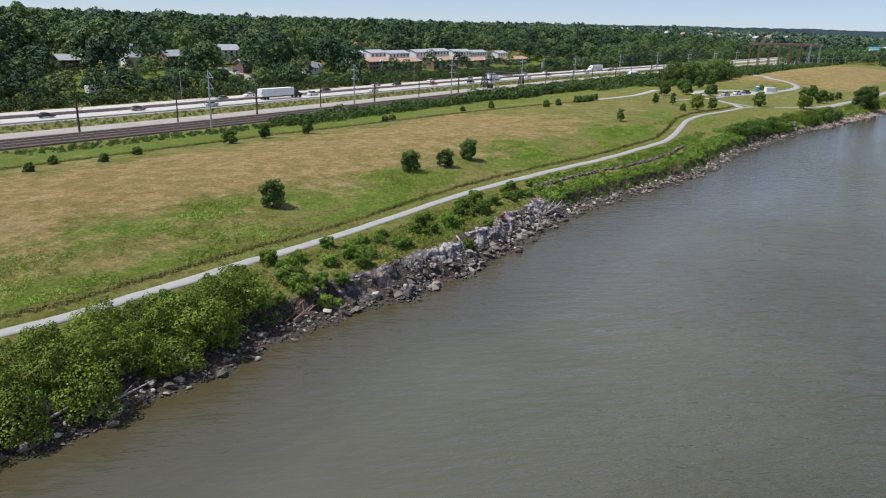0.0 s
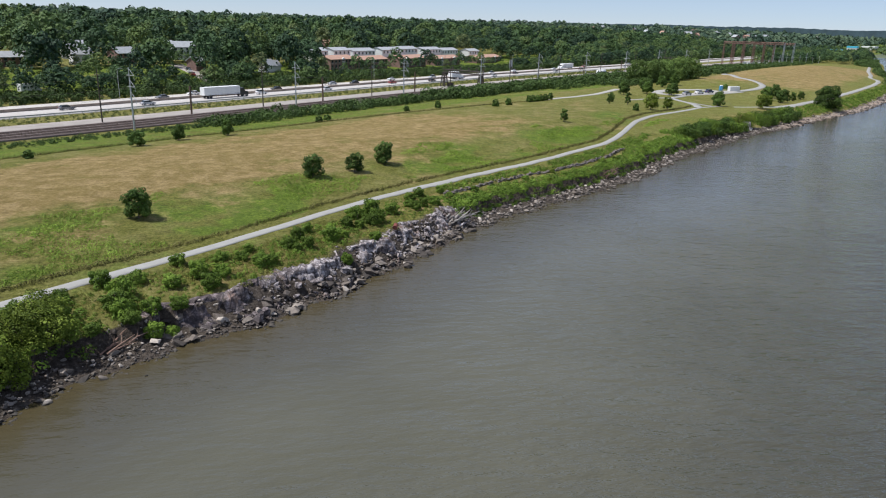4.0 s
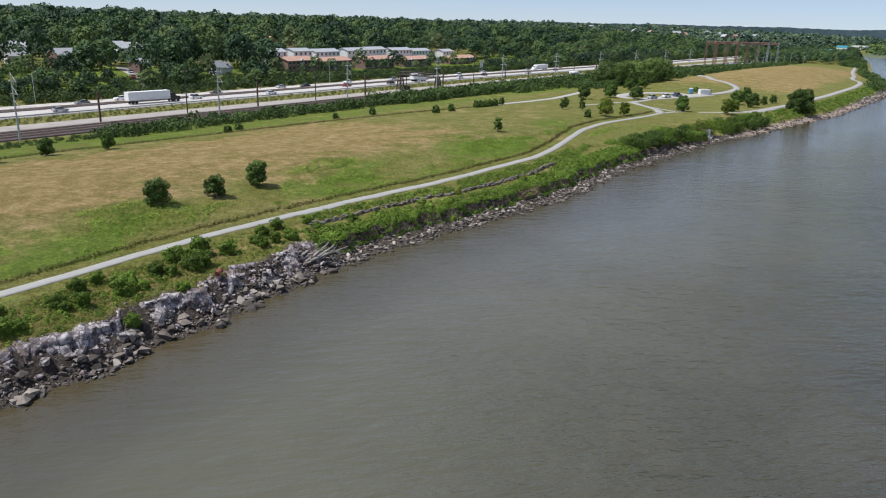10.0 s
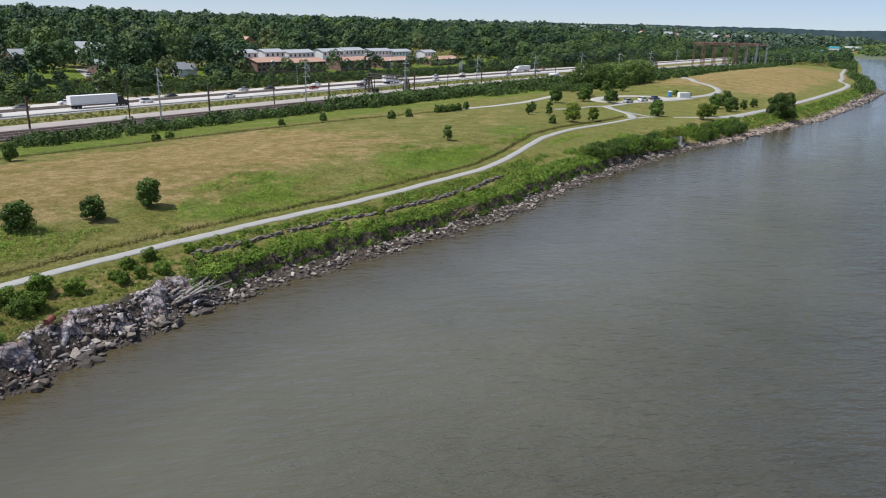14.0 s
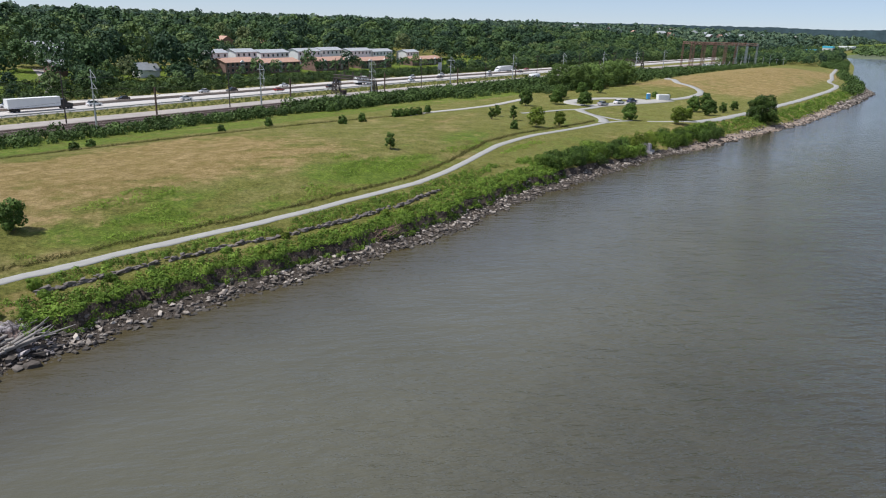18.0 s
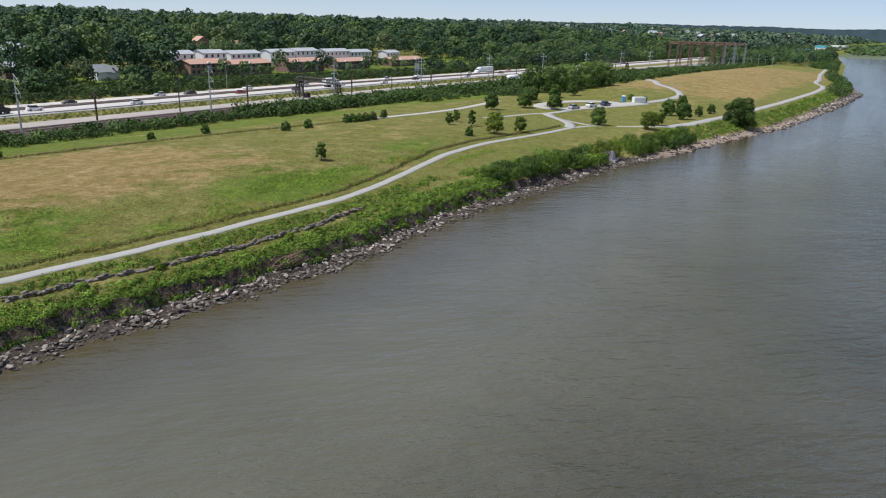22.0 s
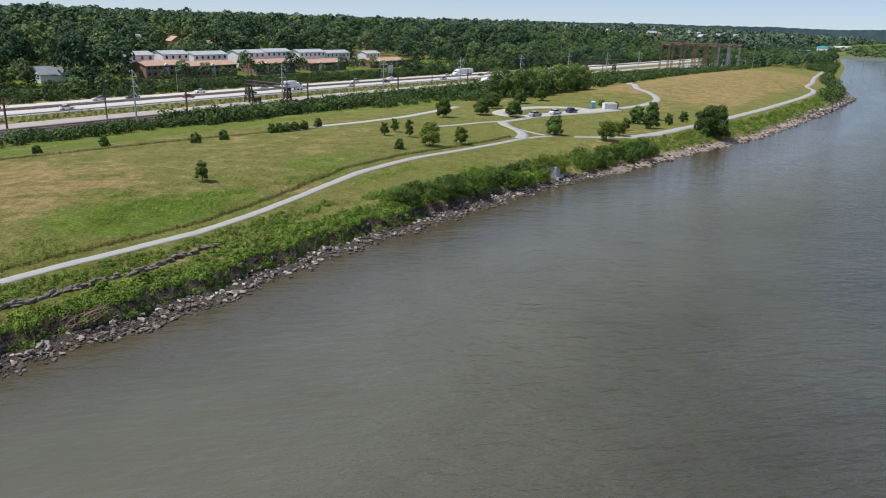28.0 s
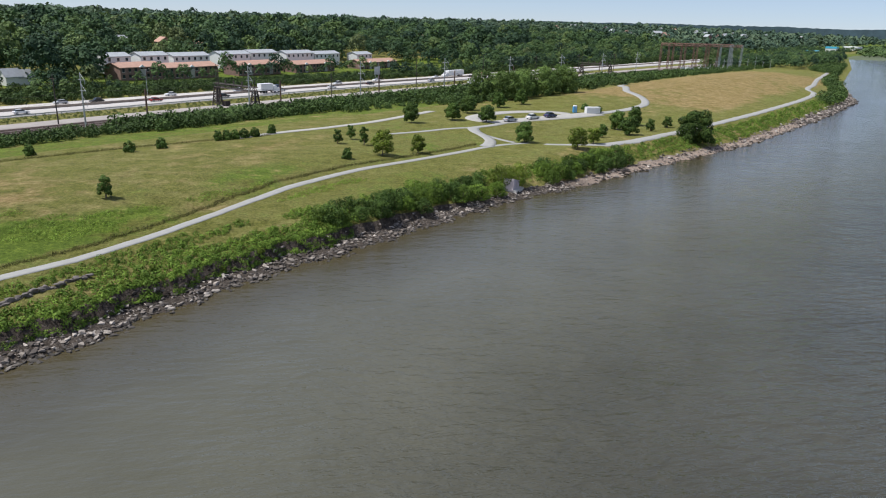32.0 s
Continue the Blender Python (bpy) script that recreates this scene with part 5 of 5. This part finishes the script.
# ---- shore: slag outcrop, stones, old wall, driftwood ----
def slag_mat():
    m, nt, p = nodes_of("slag_rock")
    n1, n2, n3 = noise_node(nt, 0.3, 4.0, 0.65), noise_node(nt, 1.5, 7.0, 0.72), noise_node(nt, 6.0, 4.0, 0.7)
    g = nt.nodes.new("ShaderNodeNewGeometry")
    sx = nt.nodes.new("ShaderNodeSeparateXYZ")
    nt.links.new(g.outputs["Position"], sx.inputs[0])
    run = nt.nodes.new("ShaderNodeMath")
    nt.links.new(sx.outputs[0], run.inputs[0])
    nt.links.new(sx.outputs[1], run.inputs[1])
    bleach = nt.nodes.new("ShaderNodeMapRange")
    bleach.inputs[1].default_value, bleach.inputs[2].default_value, bleach.inputs[3].default_value, bleach.inputs[4].default_value = 76, 104, 0.0, 0.34
    nt.links.new(run.outputs[0], bleach.inputs[0])
    drift = nt.nodes.new("ShaderNodeMath")
    nt.links.new(n1, drift.inputs[0])
    nt.links.new(bleach.outputs[0], drift.inputs[1])
    ash = ramp(nt, n2, [(0.38, (0.075, 0.060, 0.060)), (0.48, (0.230, 0.198, 0.196)), (0.62, (0.56, 0.51, 0.505))])
    clinker = ramp(nt, n2, [(0.38, (0.034, 0.026, 0.026)), (0.50, (0.092, 0.070, 0.068)), (0.64, (0.290, 0.235, 0.235))])
    pale = mixc(nt, ramp(nt, drift.outputs[0], [(0.50, (0, 0, 0)), (0.70, (1, 1, 1))]), clinker, ash)
    warm = ramp(nt, n2, [(0.35, (0.085, 0.058, 0.048)), (0.65, (0.34, 0.235, 0.195))])
    col = mixc(nt, ramp(nt, n1, [(0.54, (0, 0, 0)), (0.64, (1, 1, 1))]), pale, warm)
    vo = nt.nodes.new("ShaderNodeTexVoronoi")
    vo.feature = "DISTANCE_TO_EDGE"
    vo.inputs["Scale"].default_value = 0.9
    nt.links.new(g.outputs["Position"], vo.inputs["Vector"])
    col = mixc(nt, ramp(nt, vo.outputs["Distance"], [(0.015, (0.8, 0.8, 0.8)), (0.06, (0, 0, 0))]), col, (0.05, 0.042, 0.042))
    col = mixc(nt, ramp(nt, sx.outputs[2], [(0.15, (0.9, 0.9, 0.9)), (0.8, (0, 0, 0))]), col, (0.075, 0.062, 0.054))
    nt.links.new(col, p.inputs["Base Color"])
    p.inputs["Roughness"].default_value = 0.92
    bump(nt, p, n2, 0.9, 0.25)
    return m


M_SLAGROCK = slag_mat()


def outcrop():
    ss, ee = np.arange(44, 103.01, 0.2), np.arange(1.2, 6.6, 0.18)
    S, E = np.meshgrid(ss, ee, indexing="ij")
    D = shore_d(S) + E
    mask = smooth01(0, 5, S - 44) * (1 - smooth01(98, 103, S)) * smooth01(1.2, 3.0, E) * (1 - smooth01(4.0, 6.2, E))
    rid = np.array([[1.0 - abs(noise.noise((a * 0.32, b * 0.45, 5.0))) * 2.2 for b in ee] for a in ss])
    cel = np.array([[noise.cell((a * 0.42 + 0.25 * b + 0.5 * noise.noise((a, b, 1)), b * 0.6 - 0.12 * a, 3.0)) for b in ee] for a in ss])
    fine = np.array([[noise.fractal((a * 1.1, b * 1.3, 9.0), 0.6, 2.2, 4) for b in ee] for a in ss])
    cel2 = np.array([[noise.cell((a * 1.7 + 0.6 * noise.noise((a, b, 4)), b * 2.1 + 0.5 * noise.noise((b, a, 2)), 7.0)) for b in ee] for a in ss])
    big = np.array([[noise.fractal((a * 0.16, b * 0.30, 2.0), 0.6, 2.0, 3) for b in ee] for a in ss])
    Z = zg(S, D) - 0.3 + mask * (0.34 + (0.20 * rid + 0.55 * big + 0.34 * cel + 0.15 * cel2 + 0.26 * fine) * (1 - 0.65 * smooth01(3.2, 6.0, E)))
    D = D + mask * (0.5 * fine - 0.8 * big)
    v = np.stack([(S - D) * K, (S + D) * K, Z], -1).reshape(-1, 3)
    n, k = len(ss), len(ee)
    i = np.arange((n - 1) * k).reshape(n - 1, k)[:, :-1].ravel()
    me = np_mesh("outcrop_slag", v, np.stack([i, i + k, i + k + 1, i + 1], 1), M_SLAGROCK)
    return tagged(new("outcrop_slag", me), "broken pale grey and pinkish slag outcrop on the shore", "rock outcrop", kind="structure")


slag = outcrop()


def rock_mesh(name, seed, mat, flat=0.6, n=13):
    """An angular stone: the hull of scattered points."""
    r = random.Random(seed)
    bm = bmesh.new()
    for _ in range(n):
        u = Vector((r.gauss(0, 1), r.gauss(0, 1), r.gauss(0, 1))).normalized() * r.uniform(0.42, 0.55)
        bm.verts.new((u.x * r.uniform(0.95, 1.1), u.y * 0.85, u.z * flat))
    res = bmesh.ops.convex_hull(bm, input=bm.verts)
    bmesh.ops.delete(bm, geom=[g for g in res["geom_interior"] if isinstance(g, bmesh.types.BMVert)], context="VERTS")
    me = bpy.data.meshes.new(name)
    bm.to_mesh(me)
    bm.free()
    me.materials.append(mat)
    return me


def stone_mat():
    m, nt, p = nodes_of("riprap_stone")
    oi = nt.nodes.new("ShaderNodeObjectInfo")
    g = nt.nodes.new("ShaderNodeNewGeometry")
    add = nt.nodes.new("ShaderNodeMath")
    nt.links.new(oi.outputs["Random"], add.inputs[0])
    nt.links.new(g.outputs["Random Per Island"], add.inputs[1])
    fr = nt.nodes.new("ShaderNodeMath")
    fr.operation = "FRACT"
    nt.links.new(add.outputs[0], fr.inputs[0])
    tone = ramp(nt, fr.outputs[0], [(0.0, (0.045, 0.036, 0.030)), (0.45, (0.150, 0.124, 0.104)), (0.8, (0.28, 0.240, 0.205)), (1.0, (0.52, 0.46, 0.40))])
    n = noise_node(nt, 3.0, 5.0, 0.7)
    col = mixc(nt, 0.6, tone, ramp(nt, n, [(0.3, (0.35, 0.33, 0.31)), (0.65, (1.2, 1.18, 1.15))]), "MULTIPLY")
    sx = nt.nodes.new("ShaderNodeSeparateXYZ")
    nt.links.new(g.outputs["Position"], sx.inputs[0])
    wet = ramp(nt, sx.outputs[2], [(0.08, (1, 1, 1)), (0.32, (0, 0, 0))])
    col = mixc(nt, wet, col, (0.055, 0.047, 0.038))
    nt.links.new(col, p.inputs["Base Color"])
    p.inputs["Roughness"].default_value = 0.85
    bump(nt, p, n, 0.6, 0.08)
    return m


M_RIPRAP = stone_mat()
ROCKS = [rock_mesh("stone", 300 + i, M_RIPRAP, 0.45 + 0.08 * (i % 4), 11 + i % 5) for i in range(9)]
SLAGS = [rock_mesh("boulder", 330 + i, M_SLAGROCK, 0.6, 14) for i in range(6)]


def lay(ob, s, e, size, r, sink=0.25):
    d = float(shore_d(s)) + e
    z = max(float(zg(s, d)), -0.15) + size * sink * 0.5
    ob.matrix_basis = Matrix.Translation(W(s, d, z)) @ Euler((r.uniform(-0.4, 0.4), r.uniform(-0.4, 0.4), r.uniform(0, 6.28))).to_matrix().to_4x4() @ Matrix.Diagonal((size * r.uniform(0.85, 1.4), size * r.uniform(0.75, 1.1), size, 1))
    return ob


r = random.Random(12)
bank_root = new("shore_riprap")
tagged(bank_root, "tumbled grey stones along the waterline", "riprap", kind="structure")
for i in range(300):
    s = r.uniform(12, 100)
    inner = 2.4 if s > 56 else 4.2
    size = r.choice((0.5, 0.6, 0.7, 0.9, 1.1, 1.3, 1.6) if s > 46 else (0.35, 0.4, 0.5, 0.6, 0.7, 0.9, 1.2))
    lay(part("stone", ROCKS[i % 9], bank_root), s, r.uniform(-0.5, inner), size, r)
for i in range(70):
    s = r.uniform(56, 101)
    lay(part("boulder", SLAGS[i % 6], slag), s, r.uniform(0.8, 4.0), r.choice((0.5, 0.6, 0.8, 0.8, 1.1, 1.5)), r, 0.35)


def strewn(name, label, count, s0, s1, e0, e1, sizes, seed, meshes, mat):
    """Stones past counting, joined."""
    q = random.Random(seed)
    base = []
    for me in meshes:
        v = np.empty(len(me.vertices) * 3, np.float32)
        me.vertices.foreach_get("co", v)
        base.append((v.reshape(-1, 3), [tuple(p.vertices) for p in me.polygons]))
    V, F, off = [], [], 0
    for i in range(count):
        v, f = base[i % len(base)]
        s = q.uniform(s0, s1)
        e = e0 + (e1 - e0) * q.random() ** 1.15
        d = float(shore_d(s)) + e
        k = q.choice(sizes)
        m = Euler((q.uniform(-0.4, 0.4), q.uniform(-0.4, 0.4), q.uniform(0, 6.28))).to_matrix()
        R = np.array(m) * np.array([k * q.uniform(0.9, 1.5), k * q.uniform(0.7, 1.1), k])
        p = np.array(W(s, d, max(float(zg(s, d)), -0.15) + k * 0.1))
        V.append(v @ R.T + p)
        F += [tuple(off + x for x in t) for t in f]
        off += len(v)
    me = bpy.data.meshes.new(name)
    me.from_pydata(np.concatenate(V).tolist(), [], F)
    me.materials.append(mat)
    return tagged(new(name, me), label, "stones", kind="stuff")


strewn("shore_stones", "broken stone and rubble along the waterline", 6500, 100, 262, -0.7, 3.6, (0.14, 0.18, 0.22, 0.25, 0.3, 0.35, 0.45, 0.6, 0.9), 5, ROCKS, M_RIPRAP)
strewn("shore_rubble", "small broken stones between the boulders", 2600, 8, 104, -0.8, 4.0, (0.18, 0.25, 0.3, 0.4, 0.5), 6, ROCKS, M_RIPRAP)
strewn("slag_rubble", "broken pale slag lumps on the outcrop", 700, 55, 102, 0.6, 5.0, (0.2, 0.25, 0.35, 0.45, 0.6), 16, SLAGS, M_SLAGROCK)
strewn("beach_stones", "scattered dark stones on the sandy shore", 900, 258, 420, -0.4, 4.5, (0.3, 0.45, 0.6, 0.8, 1.1), 7, ROCKS, M_RIPRAP)
strewn("point_stones", "rubble bank out to the point", 1500, 420, 600, -0.5, 5.0, (0.5, 0.7, 1.0, 1.3, 1.6), 8, ROCKS, M_RIPRAP)
strewn("water_stones", "dark stones awash close to the shore", 26, 14, 110, -4.0, -0.8, (0.3, 0.4, 0.6), 9, ROCKS, M_RIPRAP)
WALLSTONES = [rock_mesh("stone", 300 + i, M_OLDSTONE, 0.45 + 0.08 * (i % 4), 11 + i % 5) for i in range(9)]
wall_root = new("wall_old")
tagged(wall_root, "low ruined dry stone wall along the grass bank", "stone wall", kind="structure")
WALL = [(103.5, 60.9), (108, 60.9), (121, 60), (127, 59.1), (133, 58.2), (139, 57.4), (147, 57), (156, 56.8), (160, 57.1), (168, 58.2)]
wa, wb = zip(*WALL)
for i in range(300):
    s = 103.5 + 64.5 * (i + r.random()) / 300
    if 117 < s < 118 or 154 < s < 155:
        continue
    d = float(np.interp(s, wa, wb)) + r.uniform(-0.25, 0.25)
    size = r.uniform(0.45, 0.85)
    o = part("stone", WALLSTONES[i % 9], wall_root)
    o.matrix_basis = Matrix.Translation(W(s, d, float(zg(s, d)) + r.choice((0.05, 0.1, 0.3)))) @ Euler((r.uniform(-0.2, 0.2), r.uniform(-0.2, 0.2), radians(45) + r.uniform(-0.3, 0.3))).to_matrix().to_4x4() @ Matrix.Diagonal((size * 1.6, size, size * 1.1, 1))


def driftwood(name, label, s, e, logs, seed, thick=1.0, mat=None, long=1.0):
    q = random.Random(seed)
    root = new(name)
    for i in range(logs):
        L = q.uniform(2.5, 6.5) * long
        w = q.uniform(-0.35, 0.35)
        a = Vector((q.uniform(-2, 1), q.uniform(-0.9, 0.9), 0.25 + 0.1 * i))
        b = a + Vector((L * math.cos(w), L * math.sin(w), q.uniform(-0.1, 0.9)))
        mid = a.lerp(b, 0.5) + Vector((0, q.uniform(-0.3, 0.3), q.uniform(0, 0.25)))
        mb = MB().bar(a, mid, 0.15 * thick, 0.11 * thick, 7).bar(mid, b, 0.11 * thick, 0.04 * thick, 7)
        mb.bar(mid, mid + Vector((L * 0.2, q.uniform(-0.8, 0.8), 0.6)), 0.07 * thick, 0.02, 5)
        part("log", mb.mesh("log", mat or M_DRIFT), root)
    put(root, s, float(shore_d(s)) + e, None, 0)
    return tagged(root, label, "driftwood")


driftwood("driftwood_pile", "bleached driftwood trunks lying on the rocks", 97.5, 1.8, 11, 3)
driftwood("driftwood_pile", "bleached driftwood branches among the stones", 20, 2.0, 3, 5)
driftwood("driftwood_pile", "reddish driftwood planks among the stones", 44, 2.3, 7, 8, 0.6, M_TWIG, 0.45)
driftwood("driftwood_pile", "tangled dry branches at the foot of the bank", 147, 3.0, 16, 9, 0.35, M_TWIG, 0.5)
slab = new("concrete_block")
part("block", MB().box((0, 0, 0.9), (3.2, 2.2, 2.4), Matrix.Rotation(0.25, 3, "Y")).mesh("block", M_SLAG), slab, "pale weathered concrete face")
part("footing", MB().box((0.4, -0.6, 0.1), (4.2, 2.4, 0.6), Matrix.Rotation(0.12, 3, "X")).mesh("footing", M_CONC), slab)
put(tagged(slab, "tilted pale concrete block lying on the shore", "concrete block"), 249.5, float(shore_d(249.5)) + 4.2, None, 10)
pipe = new("rusty_drum")
part("body", MB().bar((-0.45, 0, 0.75), (0.45, 0, 0.9), 0.3, 0.3, 12).mesh("body", plain("red_rust", (0.22, 0.07, 0.05), 0.8, 0.2, 0.3, 2)), pipe)
part("rim", MB().bar((0.40, 0, 0.89), (0.46, 0, 0.9), 0.33, 0.33, 12).mesh("rim", M_RUST), pipe)
put(tagged(pipe, "red rusted steel drum wedged in the slag", "drum"), 84, float(shore_d(84)) + 4.0, None, 30)

# ---- bank shrubs and herbs ----
def shrub_thing(label, seed, rad, height, leaves, card, mat, count=8):
    leaves, card = int(leaves * 2.4), card * 0.62
    root = new("shrub")
    mb = MB()
    q = random.Random(seed)
    for i in range(5):
        w = 6.28 * i / 5 + q.uniform(-0.5, 0.5)
        mb.bar((0, 0, -0.3), (rad * 0.5 * math.cos(w), rad * 0.5 * math.sin(w), height * 0.7), 0.06, 0.02, 4)
    part("stem", mb.mesh("stem", M_BARK), root)
    v, f = crown(leaves, card, seed, rad, height, 0.0, count)
    part("foliage", np_mesh("foliage", v, f, mat), root)
    return tagged(root, label, "shrub")


def row(s0, s1, gap, e0, e1, egap, seed):
    q = random.Random(seed)
    return [(s + q.uniform(-0.45, 0.45) * gap, float(shore_d(s)) + e + q.uniform(-0.4, 0.4) * egap) for s in np.arange(s0, s1, gap) for e in np.arange(e0, e1, egap)]


def plant(kinds, where, seed, group, lo=0.75, hi=1.2):
    q = random.Random(seed)
    todo = {k: [] for k in range(len(kinds))}
    for p in where:
        todo[q.randrange(len(kinds))].append(p)
    for k, ps in todo.items():
        if not ps:
            continue
        for o in spots(kinds[k], ps, [q.uniform(0, 360) for _ in ps]):
            c = q.uniform(lo, hi)
            o.scale = (c * q.uniform(0.9, 1.1), c, c * q.uniform(0.85, 1.15))
            tagged(o, group=group)


S = shrub_thing
plant([S("tall bright green leafy shrub crowding the bank", 201, 2.0, 3.4, 1500, 0.15, M_SHRUB), S("wide bright green leafy shrub crowding the bank", 202, 2.3, 3.0, 1600, 0.15, M_SHRUB, 9), S("dense green leafy shrub crowding the bank", 203, 1.9, 3.2, 1400, 0.15, M_SHRUB)],
      row(4, 40.5, 2.7, 3.0, 8.2, 2.2, 1), 2, "bank thicket", 0.75, 1.2)
plant([S("dark green shrub beside the trail", 204, 1.2, 1.8, 1100, 0.15, M_HERB, 7), S("green leafy shrub beside the trail", 205, 1.3, 1.6, 1100, 0.15, M_HERB, 7)],
      [(39.3, 60.9), (43.5, 61.1), (47.6, 61.5), (50.5, 60.1), (55.8, 60.9), (34, 59.8)] + row(42, 54, 3.4, 5.0, 9.0, 3.0, 42) + row(56, 84, 2.9, 7.6, 11.4, 2.5, 4) + row(84, 102, 4.0, 7.2, 9.8, 2.4, 5) + [(104, 62), (46.0, 53.6), (47.6, 52.8), (49.2, 52.4), (72.5, 52.2), (79, 53.4)], 5, "trailside shrubs", 0.5, 1.1)
plant([S("low bright green bush among bank herbs", 215, 1.0, 1.0, 600, 0.14, M_HERB, 7), S("low leafy green bush among bank herbs", 216, 0.9, 1.1, 600, 0.14, M_SHRUB, 7)], row(103, 203, 6.5, 4.6, 7.2, 2.4, 14), 15, "low bank bushes", 0.4, 0.8)
plant([S("dark leafy shrub on the river bank", 206, 2.0, 2.9, 1100, 0.18, M_LEAF), S("thick green shrub on the river bank", 207, 2.2, 2.6, 1200, 0.18, M_HERB, 9), S("rounded dark green shrub on the river bank", 208, 1.8, 2.7, 1000, 0.18, M_LEAF)],
      row(203, 246, 2.9, 4.6, 9.5, 2.7, 6) + row(262, 294, 3.1, 5.0, 9.5, 2.8, 7), 8, "river bank shrubs", 0.75, 1.15)
plant([S("bright green young tree on the river bank", 209, 2.3, 4.4, 1500, 0.18, M_SHRUB, 9)], [(248, 53.2), (252.5, 52)], 9, "bright bank trees")


def tuft(n, rad, h, card, seed, up=0.0):
    q = np.random.default_rng(seed)
    u = q.normal(0, 1, (n, 3))
    u[:, 2] = np.abs(u[:, 2])
    u /= np.linalg.norm(u, axis=1)[:, None]
    p = u * np.array([rad, rad, h]) * q.uniform(0.6, 1.0, (n, 1))
    return cards(p, u + np.array([0, 0, up]), card, 0.36, seed)


herb_t = [tuft(74, 0.66, 0.72, 0.105, 400 + i, 0.35) for i in range(6)]
low_t = [tuft(34, 0.5, 0.42, 0.07, 420 + i, 0.5) for i in range(6)]


edge_t = [tuft(18, 0.28, 0.55, 0.07, 460 + i, 0.2) for i in range(6)]


def in_e(lo, hi):
    def ok(s, d):
        e = d - float(shore_d(s))
        return lo < e < hi
    return ok


ta, tb = zip(*TRAIL)


def patch(s, d, k):
    return noise.noise((s * 0.05, d * 0.09, k)) + 0.4 * noise.noise((s * 0.2, d * 0.3, k))


def off_trail(s, d):
    return abs(d - float(np.interp(s, ta, tb)))


def bank_keep(s, d):
    e = d - float(shore_d(s))
    lo = 5.0 + 1.0 * noise.noise((s * 0.25, 3, 0)) if 43.5 < s < 100 else 3.15 + 0.5 * noise.noise((s * 0.3, 0, 0))
    if 103 < s < 168.5 and abs(d - float(np.interp(s, wa, wb)) + 0.4) < 1.15:
        return False
    if 43.5 < s < 101:
        return lo < e < 12 and off_trail(s, d) > 2.2 and (0.66 if patch(s, d, 7.0) > 0.0 else 0.4 * (patch(s, d, 9.0) > -0.2))
    return lo < e < 12.5 and off_trail(s, d) > 1.6 and (1.0 if e < 8.0 else 0.8 * (patch(s, d, 2.0) > -0.35))


forest("bank_herbs", "lush green herbs covering the river bank", scatter(10, 206, 50, 66, 0.74, 21, 0.6, 1.25, bank_keep) + scatter(100, 206, 50, 60, 0.5, 61, 0.5, 1.0, lambda s, d: 2.9 + 0.5 * noise.noise((s * 0.35, 4, 0)) < d - float(shore_d(s)) < 4.6), herb_t, M_HERB, 22)
forest("bank_herbs_far", "green herbs covering the far river bank", scatter(206, 420, 34, 62, 1.3, 23, 0.8, 1.6, in_e(4.6, 11)) + scatter(420, 620, 30, 80, 2.0, 24, 1.0, 2.0, in_e(5, 11.5)), herb_t, M_HERB, 25)
forest("point_scrub", "bushy scrub along the shore to the point", scatter(500, 960, 30, 110, 5, 26, 0.8, 1.7, lambda s, d: 6 < d - float(shore_d(s)) < (11 if s < 560 else 14 if s < 670 else 9 if s < 760 else 26)), scrub, M_HEDGE, 27)
forest("meadow_forbs", "patches of green weeds in the meadow", scatter(10, 225, 67, 96, 0.6, 28, 0.4, 1.25, lambda s, d: off_trail(s, d) > 3.4 and patch(s, d, 4.0) > 0.12 + max(0.0, (d - 74) * 0.028)), low_t, M_MEADOWLEAF, 29)


forest("bank_grass", "rough yellow-green grass above the slag outcrop", scatter(42, 103, 48, 66, 0.42, 33, 0.35, 0.9, lambda s, d: 4.3 + 0.9 * noise.noise((s * 0.3, 8, 0)) < d - float(shore_d(s)) < 12.5 and off_trail(s, d) > 1.9 and patch(s, d, 11.0) > -0.25), low_t, M_BANKGRASS, 34)


def front(name, label, line, s0, s1, seed):
    """The standing edge of tall grass beside a mown strip, thick with blades."""
    q = np.random.default_rng(seed)
    forest(name, label, [(s, line(s) + q.uniform(0, 0.8) + 0.25 * noise.noise((s * 0.4, 0, seed)), q.uniform(0.7, 1.1)) for s in np.arange(s0, s1, 0.12)], edge_t, M_EDGE, seed)


front("meadow_edge", "tall uncut grass along the mown trail verge", lambda s: float(np.interp(s, ta, tb)) + 2.6, 0, 276, 30)
front("field_edge", "tall uncut grass along a mown strip", lambda s: float(np.interp(s, (20, 110, 173, 208, 245), (134, 134, 128.5, 124.5, 117))), 20, 245, 31)
